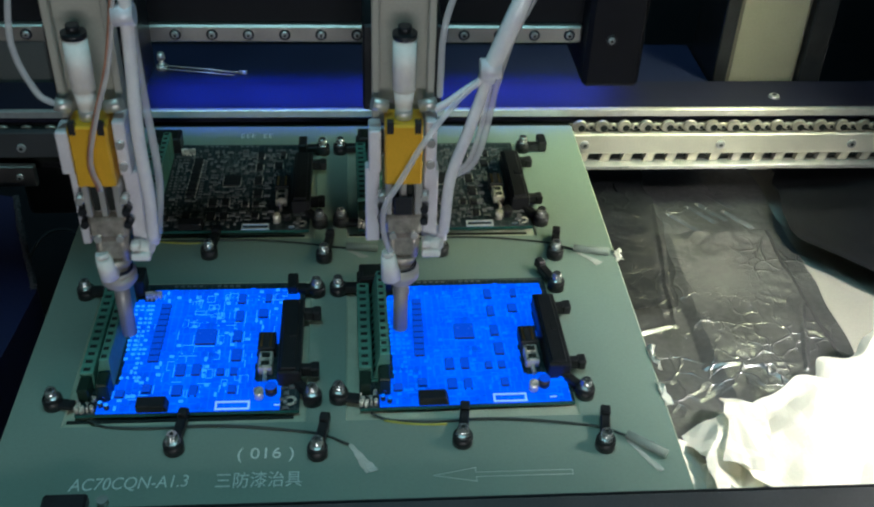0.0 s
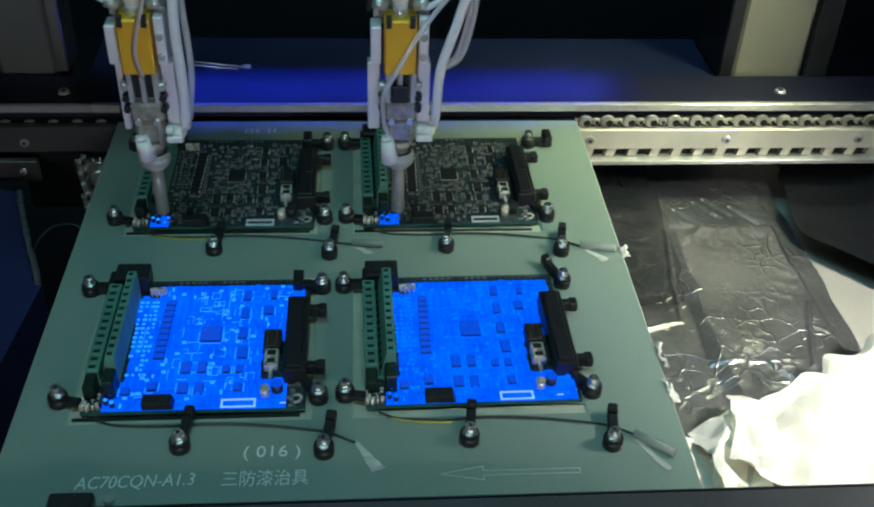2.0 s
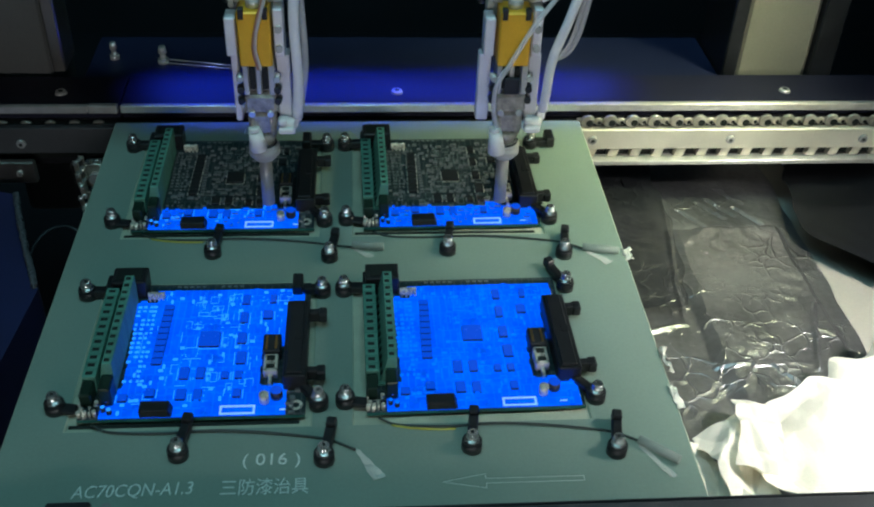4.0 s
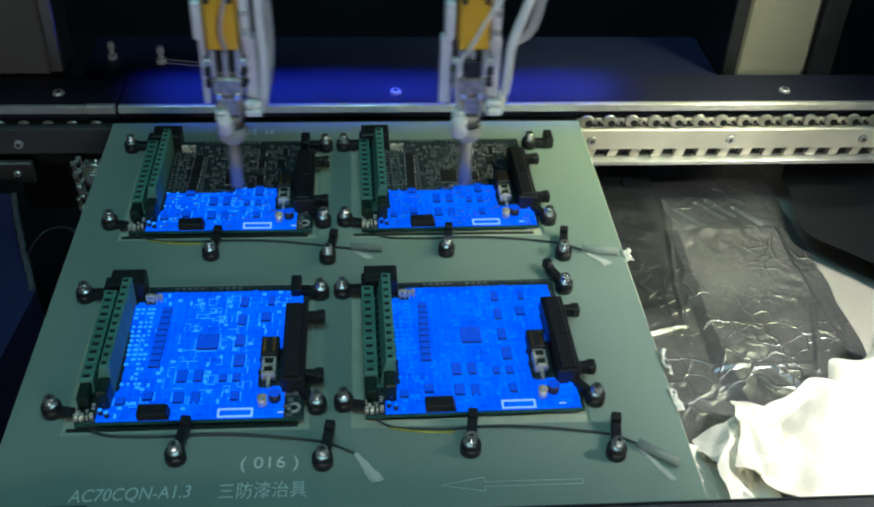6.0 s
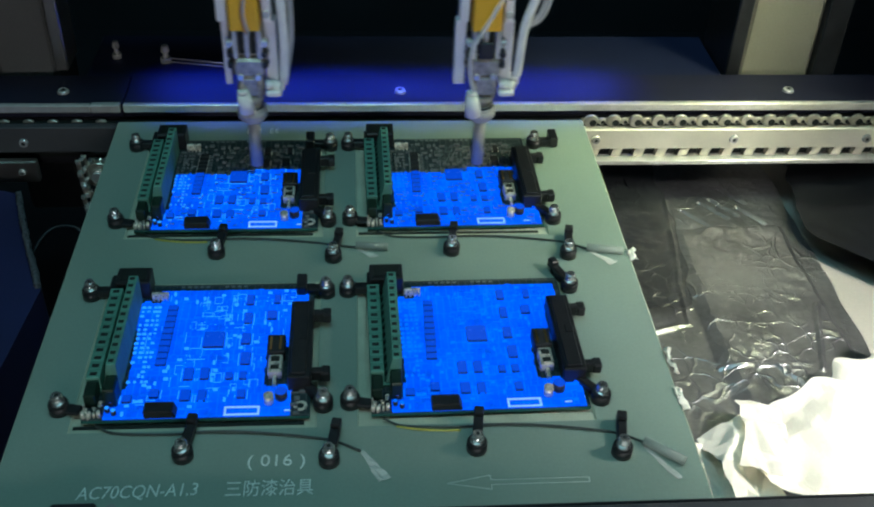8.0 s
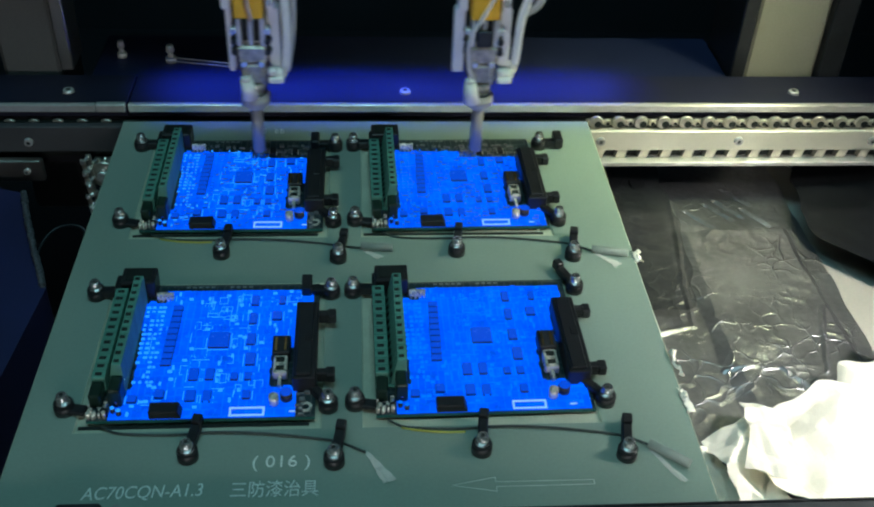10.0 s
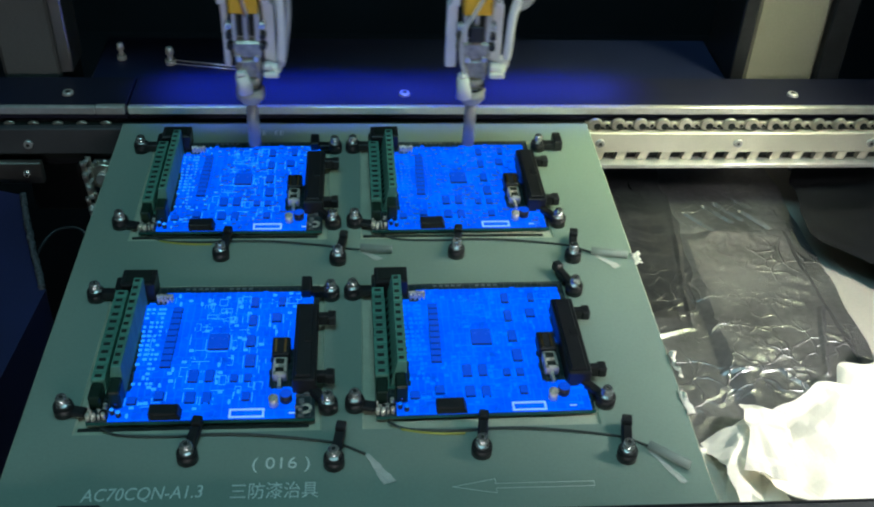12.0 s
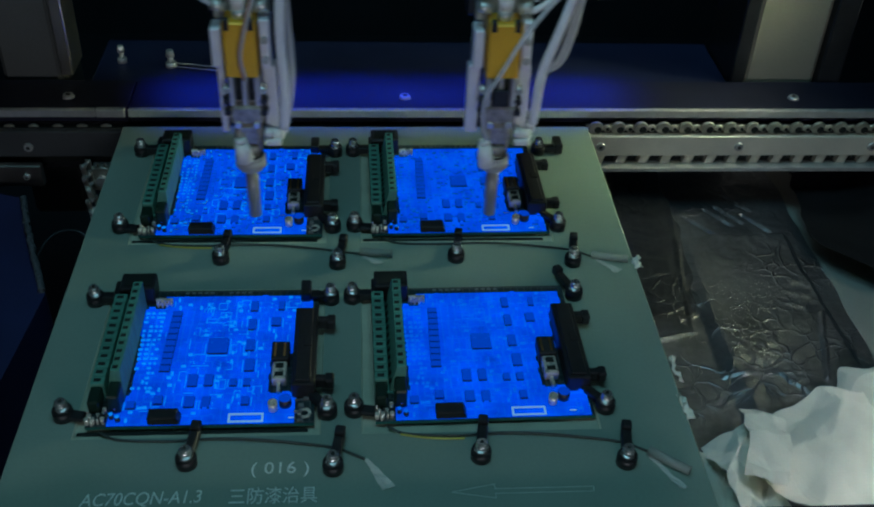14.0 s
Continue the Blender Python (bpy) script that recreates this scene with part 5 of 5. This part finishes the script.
        runs = [(HOSE, 0.0026, [(0.0178, -0.002, 0.053), (0.0190, -0.003, 0.075), (0.0185, -0.003, 0.105), (0.0200, -0.001, 0.140), (0.0225, 0.002, 0.200)]),
                (CLEAR, 0.0017, [(0.0190, 0.004, 0.053), (0.0225, 0.004, 0.080), (0.0215, 0.004, 0.115), (0.0215, 0.002, 0.150), (0.0230, 0.004, 0.200)]),
                (RED_HOSE, 0.0008, [(0.0010, -0.0080, 0.082), (-0.0005, -0.0095, 0.095), (0.0035, -0.0085, 0.112), (0.0110, -0.004, 0.135), (0.0170, 0.000, 0.165)]),
                (CLEAR, 0.0009, [(0.0020, -0.0080, 0.082), (0.0005, -0.0100, 0.096), (0.0050, -0.0085, 0.114), (0.0125, -0.004, 0.137), (0.0180, 0.000, 0.167)]),
                (CLEAR, 0.0013, [(-0.0125, 0.002, 0.1155), (-0.0185, 0.002, 0.121), (-0.0240, 0.003, 0.140), (-0.0210, 0.006, 0.165), (-0.0180, 0.01, 0.19)])]
    for mat, r, pts in runs:
        part("hose", simple(hose, pts, r), mat, h)
    bm = bmesh.new()
    for q in ((0.0334, 0.000, 0.1304),) if twin else ((0.0195, 0.0, 0.1520),):
        rod(bm, Vector(q) - Vector((0.004, 0, -0.001)), Vector(q) + Vector((0.004, 0, 0.0015)), 0.0042, 14)
    part("hose_tie", bm, PALE, h, "pale tie round the hoses")
    return h


cabinet()
rear_conveyor()
posts()
front_conveyor()
front_clip()
left_side()
tray_side()
fixture()
clamps()
leads()
all_boards()
BEAM = gantry()


# Added out of view to brighten the right side; flaps narrow the beam.
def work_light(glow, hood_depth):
    w = thing("work_light", "unseen hooded fill light on a stem, added beside the machine", "lamp", "work lights")
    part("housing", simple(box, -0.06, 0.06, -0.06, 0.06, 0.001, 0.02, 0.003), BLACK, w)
    part("diffuser", simple(box, -0.03, 0.03, -0.03, 0.03, -0.002, 0.0, 0.0), glow, w, "glowing face of the added fill light")
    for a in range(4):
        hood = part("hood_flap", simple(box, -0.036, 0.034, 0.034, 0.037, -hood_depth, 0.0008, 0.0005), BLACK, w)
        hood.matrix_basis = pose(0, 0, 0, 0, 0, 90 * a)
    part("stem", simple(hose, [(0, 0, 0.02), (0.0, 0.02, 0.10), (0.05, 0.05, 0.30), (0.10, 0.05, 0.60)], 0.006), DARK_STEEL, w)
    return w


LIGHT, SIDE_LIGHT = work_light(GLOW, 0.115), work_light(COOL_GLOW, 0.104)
HEADS = [dispensing_head(False), dispensing_head(True)]

# the carriage's way across and along: seconds, across, along
CARRIAGE = [(0.0, -0.0868, 0.0636), (0.1, -0.0850, 0.0701), (0.2, -0.0806, 0.0766), (0.3, -0.0775, 0.0834), (0.4, -0.0775, 0.0904), (0.5, -0.0780, 0.0976), (0.6, -0.0798, 0.1084), (0.7, -0.0820, 0.1196), (0.8, -0.0832, 0.1311), (0.9, -0.0886, 0.1431), (1.0, -0.0922, 0.1555), (1.1, -0.0940, 0.1683), (1.2, -0.1020, 0.1818), (1.3, -0.1085, 0.1958), (1.4, -0.1100, 0.2075), (1.5, -0.1080, 0.2036), (1.6, -0.0985, 0.1760), (1.7, -0.0973, 0.1700), (1.8, -0.0926, 0.1650), (1.9, -0.0907, 0.1600), (2.0, -0.0875, 0.1563), (2.1, -0.0846, 0.1565), (2.2, -0.0778, 0.1565), (2.3, -0.0650, 0.1565), (2.4, -0.0622, 0.1566), (2.5, -0.0626, 0.1568), (2.6, -0.0536, 0.1570), (2.7, -0.0446, 0.1571), (2.8, -0.0316, 0.1573), (2.9, -0.0245, 0.1575), (3.0, -0.0226, 0.1578), (3.2, -0.0462, 0.1592), (3.5, -0.0820, 0.1620), (4.0, -0.0330, 0.1660), (4.45, -0.0820, 0.1695), (4.9, -0.0350, 0.1735),
            (5.3, -0.0808, 0.1773), (5.4, -0.0804, 0.1785), (5.5, -0.0740, 0.1799), (5.6, -0.0600, 0.1807), (5.7, -0.0499, 0.1815), (5.8, -0.0378, 0.1823), (5.9, -0.0384, 0.1833), (6.0, -0.0497, 0.1843), (6.1, -0.0635, 0.1855), (6.2, -0.0772, 0.1866), (6.3, -0.0856, 0.1876), (6.4, -0.0800, 0.1886), (6.5, -0.0714, 0.1894), (6.6, -0.0569, 0.1903), (6.7, -0.0462, 0.1912), (6.8, -0.0361, 0.1922), (6.9, -0.0369, 0.1932), (7.0, -0.0487, 0.1944), (7.1, -0.0612, 0.1955), (7.2, -0.0744, 0.1967), (7.3, -0.0849, 0.1978), (7.4, -0.0804, 0.1988), (7.5, -0.0728, 0.1997), (7.6, -0.0570, 0.2004), (7.7, -0.0476, 0.2011), (7.8, -0.0353, 0.2018), (7.9, -0.0369, 0.2026), (8.0, -0.0436, 0.2035), (8.1, -0.0565, 0.2040), (8.2, -0.0675, 0.2045), (8.4, -0.0850, 0.2060), (9.05, -0.0310, 0.2105), (9.6, -0.0860, 0.2145), (10.2, -0.0320, 0.2200),
            (10.3, -0.0375, 0.2205), (10.4, -0.0500, 0.2210), (10.5, -0.0608, 0.2212), (10.6, -0.0750, 0.2213), (10.7, -0.0827, 0.2213), (10.8, -0.0827, 0.2213), (10.9, -0.0763, 0.2212), (11.0, -0.0751, 0.2211), (11.1, -0.0722, 0.2216), (11.2, -0.0682, 0.2221), (11.3, -0.0542, 0.2225), (11.4, -0.0394, 0.2229), (11.5, -0.0318, 0.2233), (11.6, -0.0167, 0.2239), (11.7, -0.0152, 0.2246), (11.8, -0.0252, 0.2253), (11.9, -0.0360, 0.2260), (12.0, -0.0491, 0.2267), (12.1, -0.0577, 0.2279), (12.2, -0.0679, 0.2291), (12.3, -0.0731, 0.2302), (12.4, -0.0669, 0.2313), (12.5, -0.0593, 0.2325), (12.6, -0.0425, 0.2321), (12.7, -0.0345, 0.2319), (12.8, -0.0207, 0.2316), (12.9, -0.0221, 0.2300), (13.0, -0.0240, 0.2204), (13.1, -0.0239, 0.2115), (13.2, -0.0246, 0.2029), (13.4, -0.0320, 0.1850), (13.5, -0.0327, 0.1772), (13.6, -0.0325, 0.1690), (13.8, -0.0286, 0.1625), (14.0, -0.0438, 0.1610)]
TIP = 0.012


def laid_at(x, start, end):
    """When the carriage passes over x within a pass."""
    best, when = 9.0, end
    t = start
    while t <= end:
        for (t0, x0, _), (t1, x1, _) in zip(CARRIAGE, CARRIAGE[1:]):
            if t0 <= t <= t1:
                d = abs(x0 + (x1 - x0) * (t - t0) / (t1 - t0) - x)
                if d < best:
                    best, when = d, t
        t += 0.033
    return when


def motions():
    walk(BEAM, [(t, pose(0, y, 0)) for t, x, y in CARRIAGE])
    walk(HEADS[0], [(t, pose(x, y + 0.002, TIP)) for t, x, y in CARRIAGE])
    walk(HEADS[1], [(t, pose(x + 0.1225, y + 0.002, TIP)) for t, x, y in CARRIAGE])
    # Both added lights swing away, to dim the right side at the end.
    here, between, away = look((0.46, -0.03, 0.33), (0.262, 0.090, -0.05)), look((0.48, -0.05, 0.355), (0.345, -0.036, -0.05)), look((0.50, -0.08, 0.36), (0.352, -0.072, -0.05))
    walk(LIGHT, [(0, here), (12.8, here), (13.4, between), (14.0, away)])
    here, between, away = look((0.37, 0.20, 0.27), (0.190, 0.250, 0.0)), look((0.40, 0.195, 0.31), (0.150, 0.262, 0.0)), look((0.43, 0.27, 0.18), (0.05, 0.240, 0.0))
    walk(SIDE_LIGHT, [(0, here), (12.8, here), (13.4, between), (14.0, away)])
    for patch, start, end, x in PATCHES:
        t = max(0.3, laid_at(x, start, end))
        walk(patch, [(0, pose(0, 0, -RISE)), (t - 0.07, pose(0, 0, -RISE)), (t + 0.03, pose(0, 0, 0)), (14, pose(0, 0, 0))])


motions()
